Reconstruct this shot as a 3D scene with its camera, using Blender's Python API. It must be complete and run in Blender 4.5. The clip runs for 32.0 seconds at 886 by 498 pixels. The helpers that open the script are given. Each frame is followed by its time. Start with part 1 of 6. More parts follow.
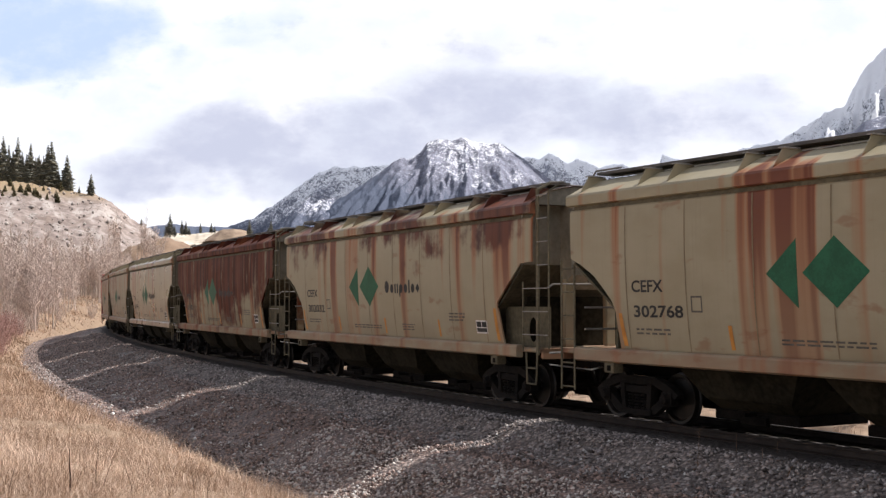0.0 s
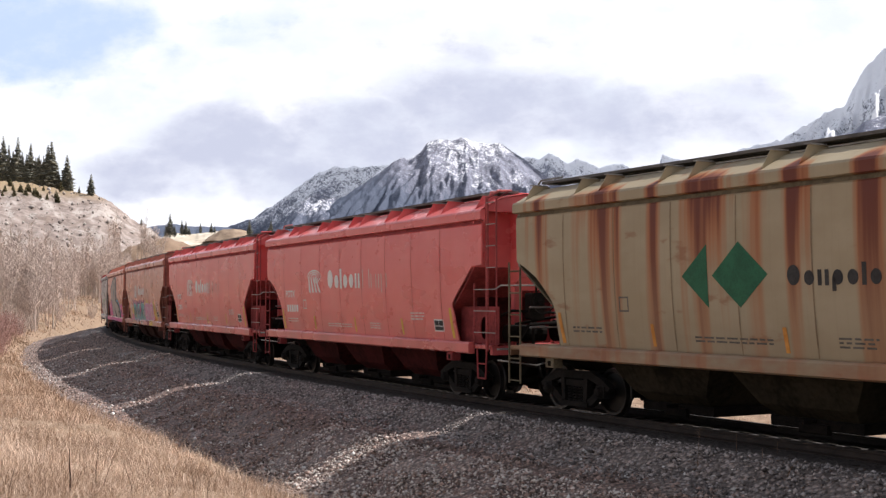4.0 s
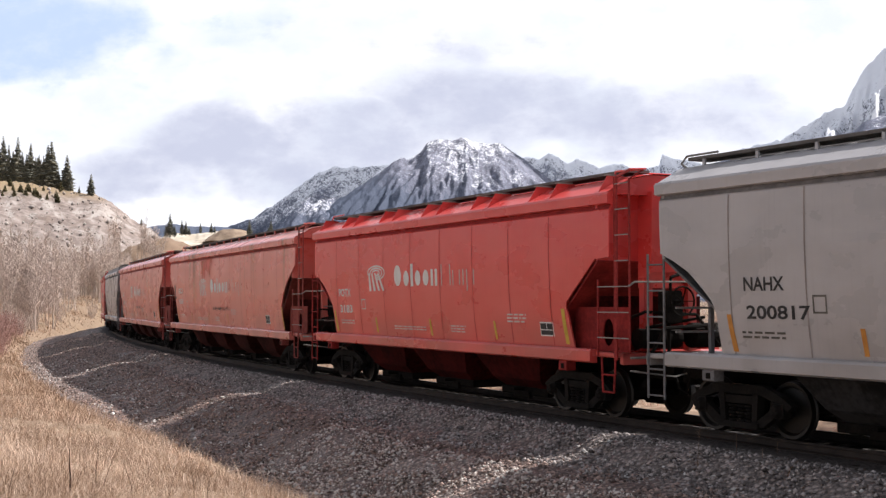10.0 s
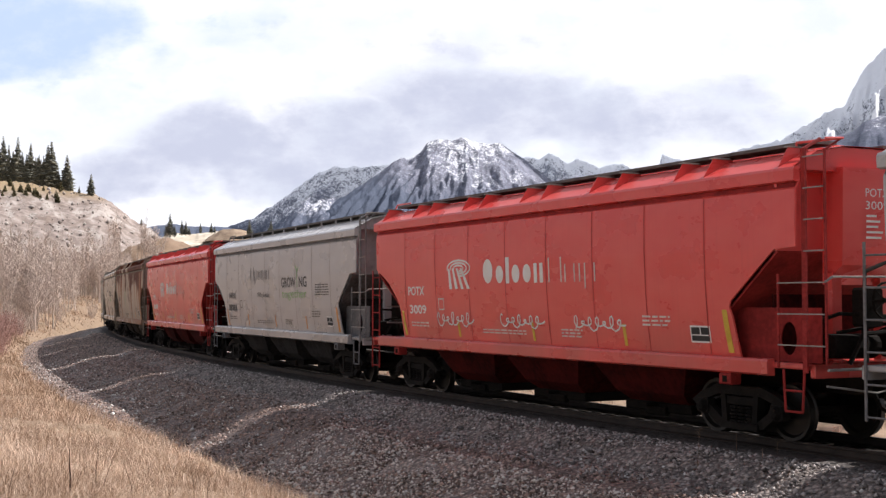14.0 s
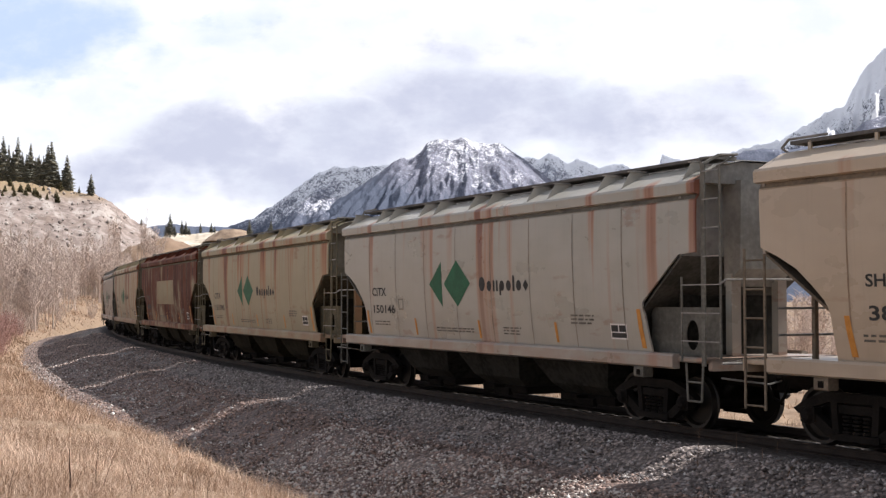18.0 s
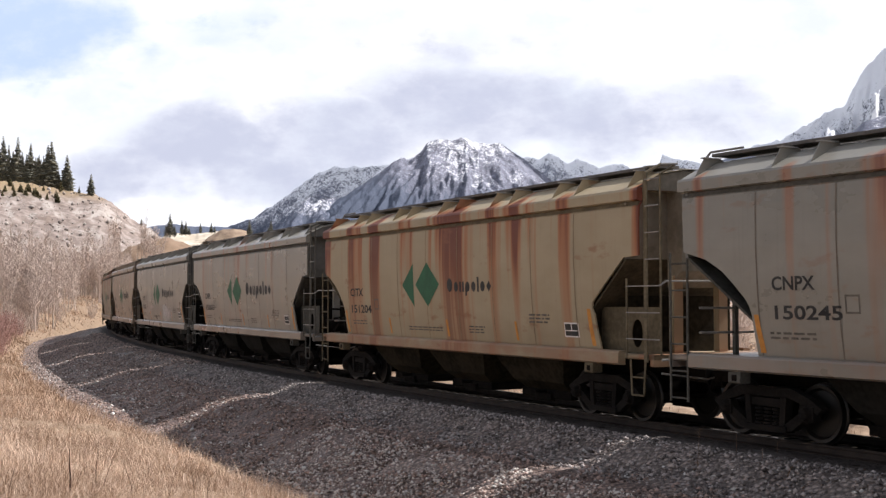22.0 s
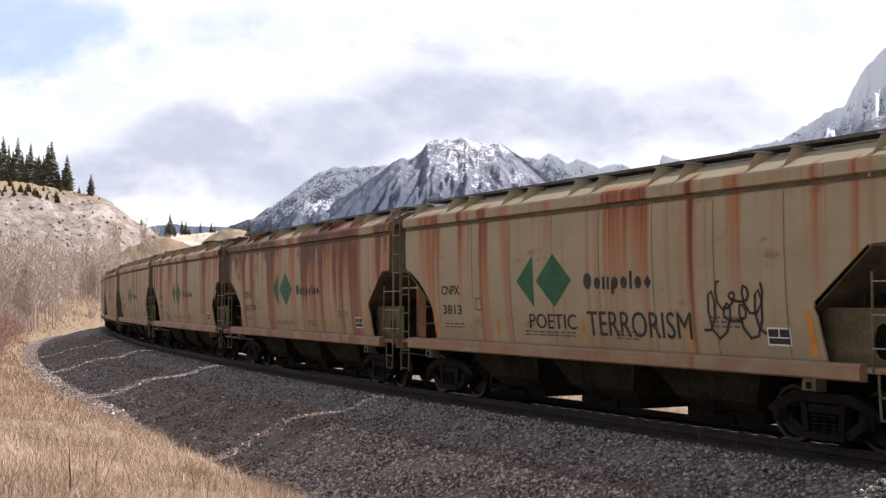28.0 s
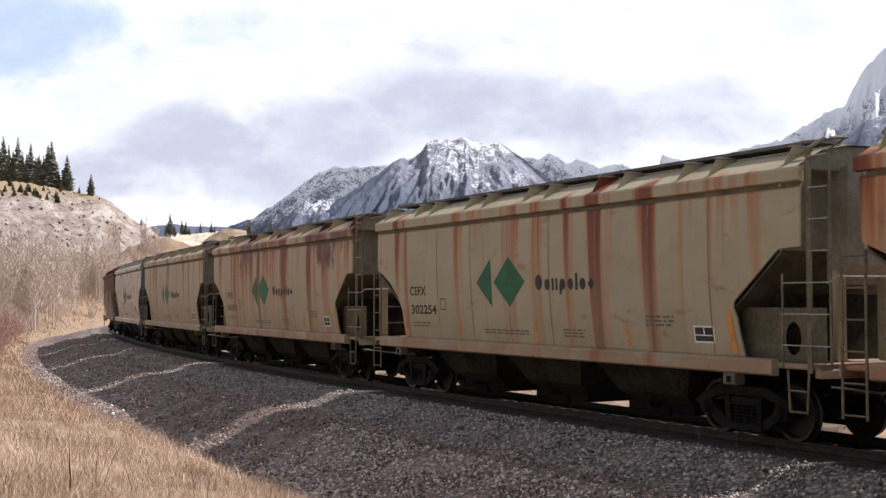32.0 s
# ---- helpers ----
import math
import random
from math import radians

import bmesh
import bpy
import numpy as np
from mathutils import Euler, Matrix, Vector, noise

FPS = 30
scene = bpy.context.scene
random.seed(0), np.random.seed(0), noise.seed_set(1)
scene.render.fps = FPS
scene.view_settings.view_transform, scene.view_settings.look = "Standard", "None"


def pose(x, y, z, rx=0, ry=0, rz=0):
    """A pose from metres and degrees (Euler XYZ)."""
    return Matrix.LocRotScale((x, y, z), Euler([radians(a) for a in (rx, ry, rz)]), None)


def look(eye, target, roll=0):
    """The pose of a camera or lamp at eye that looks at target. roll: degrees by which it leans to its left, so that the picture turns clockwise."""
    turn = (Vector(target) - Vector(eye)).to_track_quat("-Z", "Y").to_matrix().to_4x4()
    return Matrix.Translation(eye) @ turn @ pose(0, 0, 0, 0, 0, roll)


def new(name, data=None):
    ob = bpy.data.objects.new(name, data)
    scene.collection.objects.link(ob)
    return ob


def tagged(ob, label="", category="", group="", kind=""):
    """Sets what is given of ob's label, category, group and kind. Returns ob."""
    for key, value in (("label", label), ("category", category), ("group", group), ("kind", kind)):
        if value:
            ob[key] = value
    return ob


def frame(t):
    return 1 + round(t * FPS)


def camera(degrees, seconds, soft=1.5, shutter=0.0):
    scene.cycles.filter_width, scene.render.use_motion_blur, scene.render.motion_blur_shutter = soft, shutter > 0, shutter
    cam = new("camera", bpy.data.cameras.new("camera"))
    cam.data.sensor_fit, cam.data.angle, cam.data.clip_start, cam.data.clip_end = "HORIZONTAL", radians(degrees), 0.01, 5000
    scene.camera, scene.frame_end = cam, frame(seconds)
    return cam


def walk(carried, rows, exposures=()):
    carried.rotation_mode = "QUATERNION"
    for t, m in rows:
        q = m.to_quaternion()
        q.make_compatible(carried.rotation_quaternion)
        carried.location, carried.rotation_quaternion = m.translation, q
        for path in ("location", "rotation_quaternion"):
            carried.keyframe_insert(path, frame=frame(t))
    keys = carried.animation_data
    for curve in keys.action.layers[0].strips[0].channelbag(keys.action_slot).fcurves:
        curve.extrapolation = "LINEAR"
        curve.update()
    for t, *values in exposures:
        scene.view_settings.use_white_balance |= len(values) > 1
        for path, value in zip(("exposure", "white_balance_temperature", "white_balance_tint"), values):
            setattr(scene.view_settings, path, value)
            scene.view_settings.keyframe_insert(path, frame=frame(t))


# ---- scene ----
# ---- the camera: it stands still on the bank ----
cam = camera(39.93, 32.0, soft=1.35)
EYE = (0.0, 0.0, 2.2455)
walk(cam, [(0.0, pose(*EYE, 92.4545, 0, 0)), (32.0, pose(*EYE, 92.4545, 0, 0))],
     exposures=[(0.0, 0.25, 6250, 13), (32.0, 0.25, 6250, 13)])

# ---- sun and sky ----
SUN_AZ, SUN_EL = radians(67.5), radians(48.6)
to_sun = Vector((math.sin(SUN_AZ) * math.cos(SUN_EL), math.cos(SUN_AZ) * math.cos(SUN_EL), math.sin(SUN_EL)))
sun = new("sun", bpy.data.lights.new("sun", "SUN"))
sun.data.energy, sun.data.angle, sun.data.color = 5.0, radians(0.6), (1.0, 0.94, 0.86)
sun.matrix_world = look(to_sun * 60, (0, 0, 0))

world = bpy.data.worlds.new("sky")
scene.world = world
world.use_nodes = True
wn = world.node_tree
wbg = wn.nodes["Background"]
sky = wn.nodes.new("ShaderNodeTexSky")
sky.sky_type, sky.sun_disc, sky.sun_elevation, sky.sun_rotation = "NISHITA", False, SUN_EL, SUN_AZ
wmix = wn.nodes.new("ShaderNodeMix")
wmix.data_type = "RGBA"
wcoord = wn.nodes.new("ShaderNodeTexCoord")
wnoise = wn.nodes.new("ShaderNodeTexNoise")
wnoise.inputs["Scale"].default_value, wnoise.inputs["Detail"].default_value = 2.2, 5
wramp = wn.nodes.new("ShaderNodeMapRange")
wramp.inputs["From Min"].default_value, wramp.inputs["From Max"].default_value = 0.35, 0.6
wn.links.new(wcoord.outputs["Generated"], wnoise.inputs["Vector"])
wn.links.new(wnoise.outputs["Fac"], wramp.inputs["Value"])
wn.links.new(wramp.outputs["Result"], wmix.inputs["Factor"])
wn.links.new(sky.outputs["Color"], wmix.inputs["A"])
wmix.inputs["B"].default_value = (7.0, 6.9, 7.0, 1)
wn.links.new(wmix.outputs["Result"], wbg.inputs["Color"])
wbg.inputs["Strength"].default_value = 0.063

# ---- the line of the track: s grows away from the camera, lat towards it ----
DS = 0.5
TS = np.arange(-860.0, 900.0, DS)
GRADE, SPEED = -0.002056, 20.368


def bend(s):
    c = np.clip(s, -45, 150)
    k = -0.0028666 + 1.9088e-5 * c - 2.1124e-7 * c * c
    k = np.where(s < -45, k * np.clip((s + 75) / 30, 0, 1), k)
    k = k + 0.0008 * np.clip((s - 50) / 8, 0, 1) * np.clip((84 - s) / 8, 0, 1) - 0.0010 * np.clip((s - 88) / 8, 0, 1) * np.clip((125 - s) / 10, 0, 1)
    return np.where(s > 150, k * np.clip((215 - s) / 65, 0, 1), k)


def lay_track():
    i0 = int(np.argmin(np.abs(TS)))
    k = bend(TS)
    th = np.concatenate([[0], np.cumsum((k[1:] + k[:-1]) / 2 * DS)])
    th = th - th[i0] + 2.040816
    dx, dy = np.cos(th), np.sin(th)
    x = np.concatenate([[0], np.cumsum((dx[1:] + dx[:-1]) / 2 * DS)])
    y = np.concatenate([[0], np.cumsum((dy[1:] + dy[:-1]) / 2 * DS)])
    return x - x[i0] + 1.54684, y - y[i0] + 28.98117, th


TX, TY, TT = lay_track()


def rail_z(s):
    return GRADE * np.clip(s, -60, 200)


def on_track(s, lat=0.0, up=0.0):
    x, y, th = np.interp(s, TS, TX), np.interp(s, TS, TY), np.interp(s, TS, TT)
    return x - np.sin(th) * lat, y + np.cos(th) * lat, rail_z(s) + up


def car_pose(s):
    x, y, z = on_track(s, 21.1 * float(bend(np.array(s))))
    return pose(float(x), float(y), float(z), 0, 0, math.degrees(float(np.interp(s, TS, TT))) + 180)


def track_coords(px, py):
    """Along-track place and lateral offset of many points."""
    tx, ty, tt, ts = TX[::4], TY[::4], TT[::4], TS[::4]
    s_out, l_out = np.empty(len(px)), np.empty(len(px))
    for a in range(0, len(px), 4000):
        d = (px[a:a + 4000, None] - tx) ** 2 + (py[a:a + 4000, None] - ty) ** 2
        j = np.argmin(d, axis=1)
        ex, ey = px[a:a + 4000] - tx[j], py[a:a + 4000] - ty[j]
        along = ex * np.cos(tt[j]) + ey * np.sin(tt[j])
        side = -ex * np.sin(tt[j]) + ey * np.cos(tt[j])
        s_out[a:a + 4000] = ts[j] + along
        l_out[a:a + 4000] = np.where(np.abs(along) < 3, side, np.sign(side) * np.sqrt(d[np.arange(len(j)), j]))
    return s_out, l_out


# ---- small helpers ----
from mathutils import geometry



def mesh_of(name, verts, faces, smooth=False):
    me = bpy.data.meshes.new(name)
    me.from_pydata([tuple(map(float, v)) for v in verts], [], [tuple(map(int, f)) for f in faces])
    if smooth:
        me.polygons.foreach_set("use_smooth", [True] * len(me.polygons))
    me.update()
    return me


def mesh_np(name, verts, faces):
    """A mesh from numpy arrays, all faces of one size."""
    me = bpy.data.meshes.new(name)
    n, k = faces.shape
    me.vertices.add(len(verts))
    me.vertices.foreach_set("co", np.ascontiguousarray(verts, dtype=np.float32).ravel())
    me.loops.add(n * k)
    me.loops.foreach_set("vertex_index", np.ascontiguousarray(faces, dtype=np.int32).ravel())
    me.polygons.add(n)
    me.polygons.foreach_set("loop_start", np.arange(0, n * k, k, dtype=np.int32))
    me.update(calc_edges=True)
    return me


def grid_faces(rows, cols):
    a = (np.arange(rows - 1)[:, None] * cols + np.arange(cols - 1)).ravel()
    return np.stack([a, a + 1, a + cols + 1, a + cols], axis=1)


def put(name, me, material, parent=None, label=""):
    ob = new(name, me)
    if not me.materials:
        me.materials.append(material)
    elif me.materials[0] != material:
        ob.material_slots[0].link = "OBJECT"
        ob.material_slots[0].material = material
    if parent:
        ob.parent = parent
    if label:
        ob["label"] = label
    return ob


class Shape:
    """Collects boxes, prisms and tubes into one mesh."""

    def __init__(self):
        self.v, self.f = [], []

    def add(self, verts, faces):
        n = len(self.v)
        self.v += list(verts)
        self.f += [tuple(i + n for i in f) for f in faces]
        return self

    def box(self, x0, x1, y0, y1, z0, z1, c=0.0):
        if c <= 0:
            v = [(x, y, z) for z in (z0, z1) for y in (y0, y1) for x in (x0, x1)]
            return self.add(v, [(0, 2, 3, 1), (4, 5, 7, 6), (0, 1, 5, 4), (2, 6, 7, 3), (0, 4, 6, 2), (1, 3, 7, 5)])
        ring = [(y0 + c, z0), (y1 - c, z0), (y1, z0 + c), (y1, z1 - c), (y1 - c, z1), (y0 + c, z1), (y0, z1 - c), (y0, z0 + c)]
        return self.prism_x(ring, x0, x1)

    def prism_x(self, ring, x0, x1):
        n = len(ring)
        v = [(x0, y, z) for y, z in ring] + [(x1, y, z) for y, z in ring]
        f = [(i, (i + 1) % n, n + (i + 1) % n, n + i) for i in range(n)]
        return self.add(v, f + [tuple(range(n - 1, -1, -1)), tuple(range(n, 2 * n))])

    def prism_y(self, ring, y0, y1):
        n = len(ring)
        v = [(x, y0, z) for x, z in ring] + [(x, y1, z) for x, z in ring]
        f = [(i, n + i, n + (i + 1) % n, (i + 1) % n) for i in range(n)]
        return self.add(v, f + [tuple(range(n)), tuple(range(2 * n - 1, n - 1, -1))])

    def tube(self, a, b, r, n=6, r2=None):
        a, b = Vector(a), Vector(b)
        d = (b - a).normalized()
        u = d.orthogonal().normalized()
        w = d.cross(u)
        r2 = r if r2 is None else r2
        v = []
        for p0, rr in ((a, r), (b, r2)):
            v += [tuple(p0 + (u * math.cos(2 * math.pi * i / n) + w * math.sin(2 * math.pi * i / n)) * rr) for i in range(n)]
        f = [(i, (i + 1) % n, n + (i + 1) % n, n + i) for i in range(n)]
        return self.add(v, f + [tuple(range(n - 1, -1, -1)), tuple(range(n, 2 * n))])

    def path(self, pts, r, n=6):
        for a, b in zip(pts, pts[1:]):
            self.tube(a, b, r, n)
        return self

    def lathe_y(self, cx, cz, prof, n=28):
        """Turns (radius, y) pairs about an axis along y."""
        v = [(cx + r * math.cos(2 * math.pi * i / n), y, cz + r * math.sin(2 * math.pi * i / n)) for r, y in prof for i in range(n)]
        f = [(j * n + i, j * n + (i + 1) % n, (j + 1) * n + (i + 1) % n, (j + 1) * n + i) for j in range(len(prof) - 1) for i in range(n)]
        f += [tuple(range(n)), tuple(range((len(prof) - 1) * n, len(prof) * n))]
        return self.add(v, f)

    def mesh(self, name, smooth=False):
        me = mesh_of(name, self.v, self.f)
        bm = bmesh.new()
        bm.from_mesh(me)
        bmesh.ops.recalc_face_normals(bm, faces=bm.faces)
        bm.to_mesh(me)
        bm.free()
        if smooth:
            me.shade_smooth()
        return me


# ---- materials ----
class Nodes:
    def __init__(self, name, rough=0.7, metal=0.0, spec=0.4):
        self.m = bpy.data.materials.new(name)
        self.m.use_nodes = True
        self.t = self.m.node_tree
        self.b = self.t.nodes["Principled BSDF"]
        self.b.inputs["Roughness"].default_value = rough
        self.b.inputs["Metallic"].default_value = metal
        self.b.inputs["Specular IOR Level"].default_value = spec
        self.co = self.t.nodes.new("ShaderNodeTexCoord")

    def link(self, value, socket):
        if isinstance(value, bpy.types.NodeSocket):
            self.t.links.new(value, socket)
        elif isinstance(value, tuple) and len(value) == 3 and socket.type == "RGBA":
            socket.default_value = (*value, 1)
        else:
            socket.default_value = value

    def math(self, op, a, b=0.0, c=None, clamp=False):
        n = self.t.nodes.new("ShaderNodeMath")
        n.operation, n.use_clamp = op, clamp
        self.link(a, n.inputs[0])
        self.link(b, n.inputs[1])
        if c is not None:
            self.link(c, n.inputs[2])
        return n.outputs[0]

    def noise(self, vec, scale, detail=3.0, rough=0.55):
        n = self.t.nodes.new("ShaderNodeTexNoise")
        self.link(vec, n.inputs["Vector"])
        n.inputs["Scale"].default_value, n.inputs["Detail"].default_value, n.inputs["Roughness"].default_value = scale, detail, rough
        return n.outputs["Fac"]

    def stretch(self, vec, scale, shift=(0, 0, 0)):
        n = self.t.nodes.new("ShaderNodeMapping")
        self.link(vec, n.inputs["Vector"])
        n.inputs["Scale"].default_value, n.inputs["Location"].default_value = scale, shift
        return n.outputs[0]

    def ramp(self, v, lo, hi, a=0.0, b=1.0, smooth=True):
        n = self.t.nodes.new("ShaderNodeMapRange")
        n.interpolation_type = "SMOOTHSTEP" if smooth else "LINEAR"
        for s, x in zip(("Value", "From Min", "From Max", "To Min", "To Max"), (v, lo, hi, a, b)):
            self.link(x, n.inputs[s])
        return n.outputs["Result"]

    def mix(self, f, a, b, mode="MIX"):
        n = self.t.nodes.new("ShaderNodeMix")
        n.data_type, n.blend_type = "RGBA", mode
        self.link(f, n.inputs["Factor"])
        self.link(a, n.inputs["A"])
        self.link(b, n.inputs["B"])
        return n.outputs["Result"]

    def xyz(self, vec):
        n = self.t.nodes.new("ShaderNodeSeparateXYZ")
        self.link(vec, n.inputs[0])
        return n.outputs

    def bump(self, height, dist, strength=1.0):
        n = self.t.nodes.new("ShaderNodeBump")
        n.inputs["Distance"].default_value, n.inputs["Strength"].default_value = dist, strength
        self.link(height, n.inputs["Height"])
        self.t.links.new(n.outputs[0], self.b.inputs["Normal"])

    def done(self, colour, rough=None):
        self.link(colour, self.b.inputs["Base Color"])
        if rough is not None:
            self.link(rough, self.b.inputs["Roughness"])
        return self.m


def grown(name, dark, light, scale, rough=0.85, bump=0.0, fine=9.0, spec=0.35):
    """A plain mottled surface at two scales."""
    n = Nodes(name, rough, spec=spec)
    o = n.co.outputs["Object"]
    f = n.math("ADD", n.math("MULTIPLY", n.noise(o, scale, 4), 0.6), n.math("MULTIPLY", n.noise(o, scale * fine, 3), 0.4))
    if bump:
        n.bump(n.noise(o, scale * fine, 3), bump)
    return n.done(n.mix(n.ramp(f, 0.35, 0.65), dark, light))


def island(name, dark, light, rough=0.8, spec=0.2, patches=0.0):
    """Each loose piece of the mesh takes its own tone; patches: how far the tone drifts from place to place."""
    n = Nodes(name, rough, spec=spec)
    g = n.t.nodes.new("ShaderNodeNewGeometry")
    tone = g.outputs["Random Per Island"]
    if patches:
        o = n.co.outputs["Object"]
        drift = n.math("ADD", n.math("MULTIPLY", n.noise(o, 0.35, 3), 0.6), n.math("MULTIPLY", n.noise(o, 1.3, 3), 0.4))
        tone = n.math("ADD", tone, n.ramp(drift, 0.38, 0.62, -patches, patches), clamp=True)
    return n.done(n.mix(tone, dark, light))


def paint(name, base, second, rust, seed, patch=0.0, dark=(0.072, 0.02, 0.013), rough=0.5, spots=0.0):
    """Weathered wagon paint: rust runs down from the eaves, grime lies low, the paint is faded in patches."""
    n = Nodes(name, rough, spec=0.55 if rough < 0.3 else 0.35 if rough < 0.5 else 0.2)
    o = n.co.outputs["Object"]
    x, y, z = n.xyz(o)
    runs = n.noise(n.stretch(o, (2.6, 0.3, 0.10), (seed * 3.7, seed, 0)), 1.0, 3.0, 0.6)
    wide = n.noise(n.stretch(o, (0.75, 0.3, 0.16), (seed * 1.9, seed, 5)), 1.0, 2.0)
    fine = n.noise(n.stretch(o, (16, 0.5, 0.55), (seed, 0, 0)), 1.0, 3.0)
    broad = n.noise(n.stretch(o, (1.25, 0.0, 0.03), (seed * 3.7, seed, 0)), 1.0, 1.5)
    thin = n.noise(n.stretch(o, (3.6, 0.0, 0.07), (seed * 5.1, seed, 2)), 1.0, 2.0)
    reach = n.noise(n.stretch(o, (1.9, 0.0, 0.0), (seed * 7.3, seed, 4)), 1.0, 1.0)
    down = n.ramp(z, 4.1, 1.35, 0.0, 1.0, False)
    lvl = n.math("ADD", n.math("MULTIPLY", broad, 0.70), n.math("MULTIPLY", thin, 0.30))
    lvl = n.math("ADD", lvl, n.math("MULTIPLY", n.math("SUBTRACT", fine, 0.5), 0.04))
    lvl = n.math("SUBTRACT", lvl, n.math("MULTIPLY", down, n.ramp(reach, 0.36, 0.6, 0.13, 0.0)))
    lvl = n.math("SUBTRACT", lvl, n.ramp(z, 4.27, 4.5, 0.0, 0.10))
    edge = 0.605 - 0.128 * rust
    weak = n.ramp(down, 0.05, 1.0, 1.0, 0.5)
    f1 = n.math("MULTIPLY", n.math("MULTIPLY", n.ramp(lvl, edge - 0.035, edge + 0.05), min(0.9, 0.45 + 0.5 * rust)), weak)
    f2 = n.math("MULTIPLY", n.math("MULTIPLY", n.ramp(n.math("SUBTRACT", lvl, n.math("MULTIPLY", down, 0.025)), edge + 0.02, edge + 0.085), min(0.95, 0.5 + 0.5 * rust)), weak)
    fade = n.noise(n.stretch(o, (0.5, 0.5, 0.9), (seed * 5, 0, 0)), 1.3, 5.0)
    col = n.mix(n.ramp(fade, 0.3, 0.72), base, second)
    col = n.mix(n.math("MULTIPLY", n.ramp(fine, 0.5, 0.8), 0.14), col, tuple(0.6 * c for c in base))
    col = n.mix(n.math("MULTIPLY", n.ramp(z, 2.2, 1.3), n.ramp(wide, 0.3, 0.7, 0.05, 0.30)), col, (0.16, 0.12, 0.085))
    if rust > 0:
        col = n.mix(f1, col, (0.40, 0.132, 0.042))
        col = n.mix(f2, col, (0.135, 0.03, 0.018))
        low = n.noise(n.stretch(o, (1.2, 1, 3), (seed, 3, 0)), 1.0, 4.0)
        sill = n.math("MULTIPLY", n.ramp(z, 1.33, 1.37, 1.0, 0.0), n.ramp(low, 0.25, 0.6))
        col = n.mix(n.math("MULTIPLY", sill, min(0.6, 0.65 * rust)), col, (0.30, 0.12, 0.065))
        col = n.mix(n.math("MULTIPLY", n.ramp(low, 0.62, 0.72), 0.55 * min(1, rust + 0.2)), col, (0.26, 0.10, 0.045))
    if patch > 0:
        big = n.noise(n.stretch(o, (0.45, 0.4, 0.5), (seed * 2.3, 0, 1)), 1.0, 6.0, 0.6)
        big = n.math("ADD", n.math("ADD", big, n.math("MULTIPLY", n.math("ADD", runs, n.math("MULTIPLY", thin, 0.6)), 0.26)), n.math("MULTIPLY", n.math("SUBTRACT", n.math("MINIMUM", z, n.math("SUBTRACT", 8.3, z)), 2.6), 0.12))
        col = n.mix(n.ramp(big, 0.90 - 0.34 * patch, 1.02 - 0.3 * patch), col, n.mix(n.ramp(thin, 0.38, 0.62), dark, (0.15, 0.045, 0.022)))
        if patch > 1:
            col = n.mix(n.math("MULTIPLY", n.ramp(n.noise(n.stretch(o, (3.4, 0.3, 0.16), (seed, 2, 7)), 1.0, 4.0, 0.65), 0.54, 0.70), 0.6), col, (0.26, 0.10, 0.045))
            col = n.mix(n.math("MULTIPLY", n.ramp(n.noise(n.stretch(o, (1.6, 0.3, 0.3), (seed, 9, 3)), 1.0, 5.0, 0.65), 0.58, 0.70), 0.6), col, base)
    if spots > 0:
        sp = n.noise(o, 7.0, 2.0)
        col = n.mix(n.math("MULTIPLY", n.ramp(sp, 0.66, 0.72), spots), col, (0.2, 0.08, 0.05))
    billow = n.math("MULTIPLY", n.math("COSINE", n.math("MULTIPLY", n.math("ADD", x, 5.75), 3.8245)), 0.45)
    n.bump(n.math("ADD", billow, n.noise(n.stretch(o, (0.9, 0.8, 0.5)), 1.2, 2.0)), 0.016, 0.6)
    return n.done(col, n.ramp(fade, 0.2, 0.8, rough - 0.05, rough + 0.12))


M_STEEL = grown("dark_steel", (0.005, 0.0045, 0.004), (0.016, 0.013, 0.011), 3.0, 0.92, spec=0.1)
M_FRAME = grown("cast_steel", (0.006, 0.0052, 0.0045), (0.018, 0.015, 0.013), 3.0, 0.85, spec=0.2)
M_RAIL = grown("rail_steel", (0.018, 0.013, 0.010), (0.045, 0.031, 0.024), 4.0, 0.6)
M_TIE = grown("tie_timber", (0.014, 0.012, 0.010), (0.04, 0.034, 0.028), 5.0, 0.95, spec=0.1)
M_WHITE = grown("white_letter", (0.775, 0.750, 0.712), (0.850, 0.850, 0.850), 4.0, 0.6)
M_BLACK = grown("black_letter", (0.02, 0.02, 0.022), (0.05, 0.05, 0.05), 5.0, 0.6)
M_GREEN = grown("green_mark", (0.012, 0.100, 0.050), (0.020, 0.150, 0.075), 3.0, 0.55)
M_LEAF = grown("light_green_letter", (0.175, 0.375, 0.112), (0.250, 0.475, 0.163), 3.0, 0.55)
M_ORANGE = grown("orange_strip", (0.525, 0.213, 0.037), (0.688, 0.312, 0.062), 6.0, 0.5)
M_YELLOW = grown("yellow_strip", (0.562, 0.375, 0.037), (0.750, 0.525, 0.075), 6.0, 0.5)
M_GALV = grown("galvanised_grating", (0.14, 0.135, 0.125), (0.26, 0.25, 0.235), 3.0, 0.6)

# ---- ground, hills and mountains ----
FOCAL, LEVEL = 2159.1, 533.5


def azim(px):
    return math.atan((px - 784.0) / FOCAL)


def interp_sil(az, pts, r):
    """Height over a silhouette given as (across, down) corners, at distance r."""
    a = np.array([azim(p[0]) for p in pts])
    h = np.array([(LEVEL - p[1]) / FOCAL for p in pts])
    return EYE[2] + np.interp(az, a, h) * r * np.cos(az)


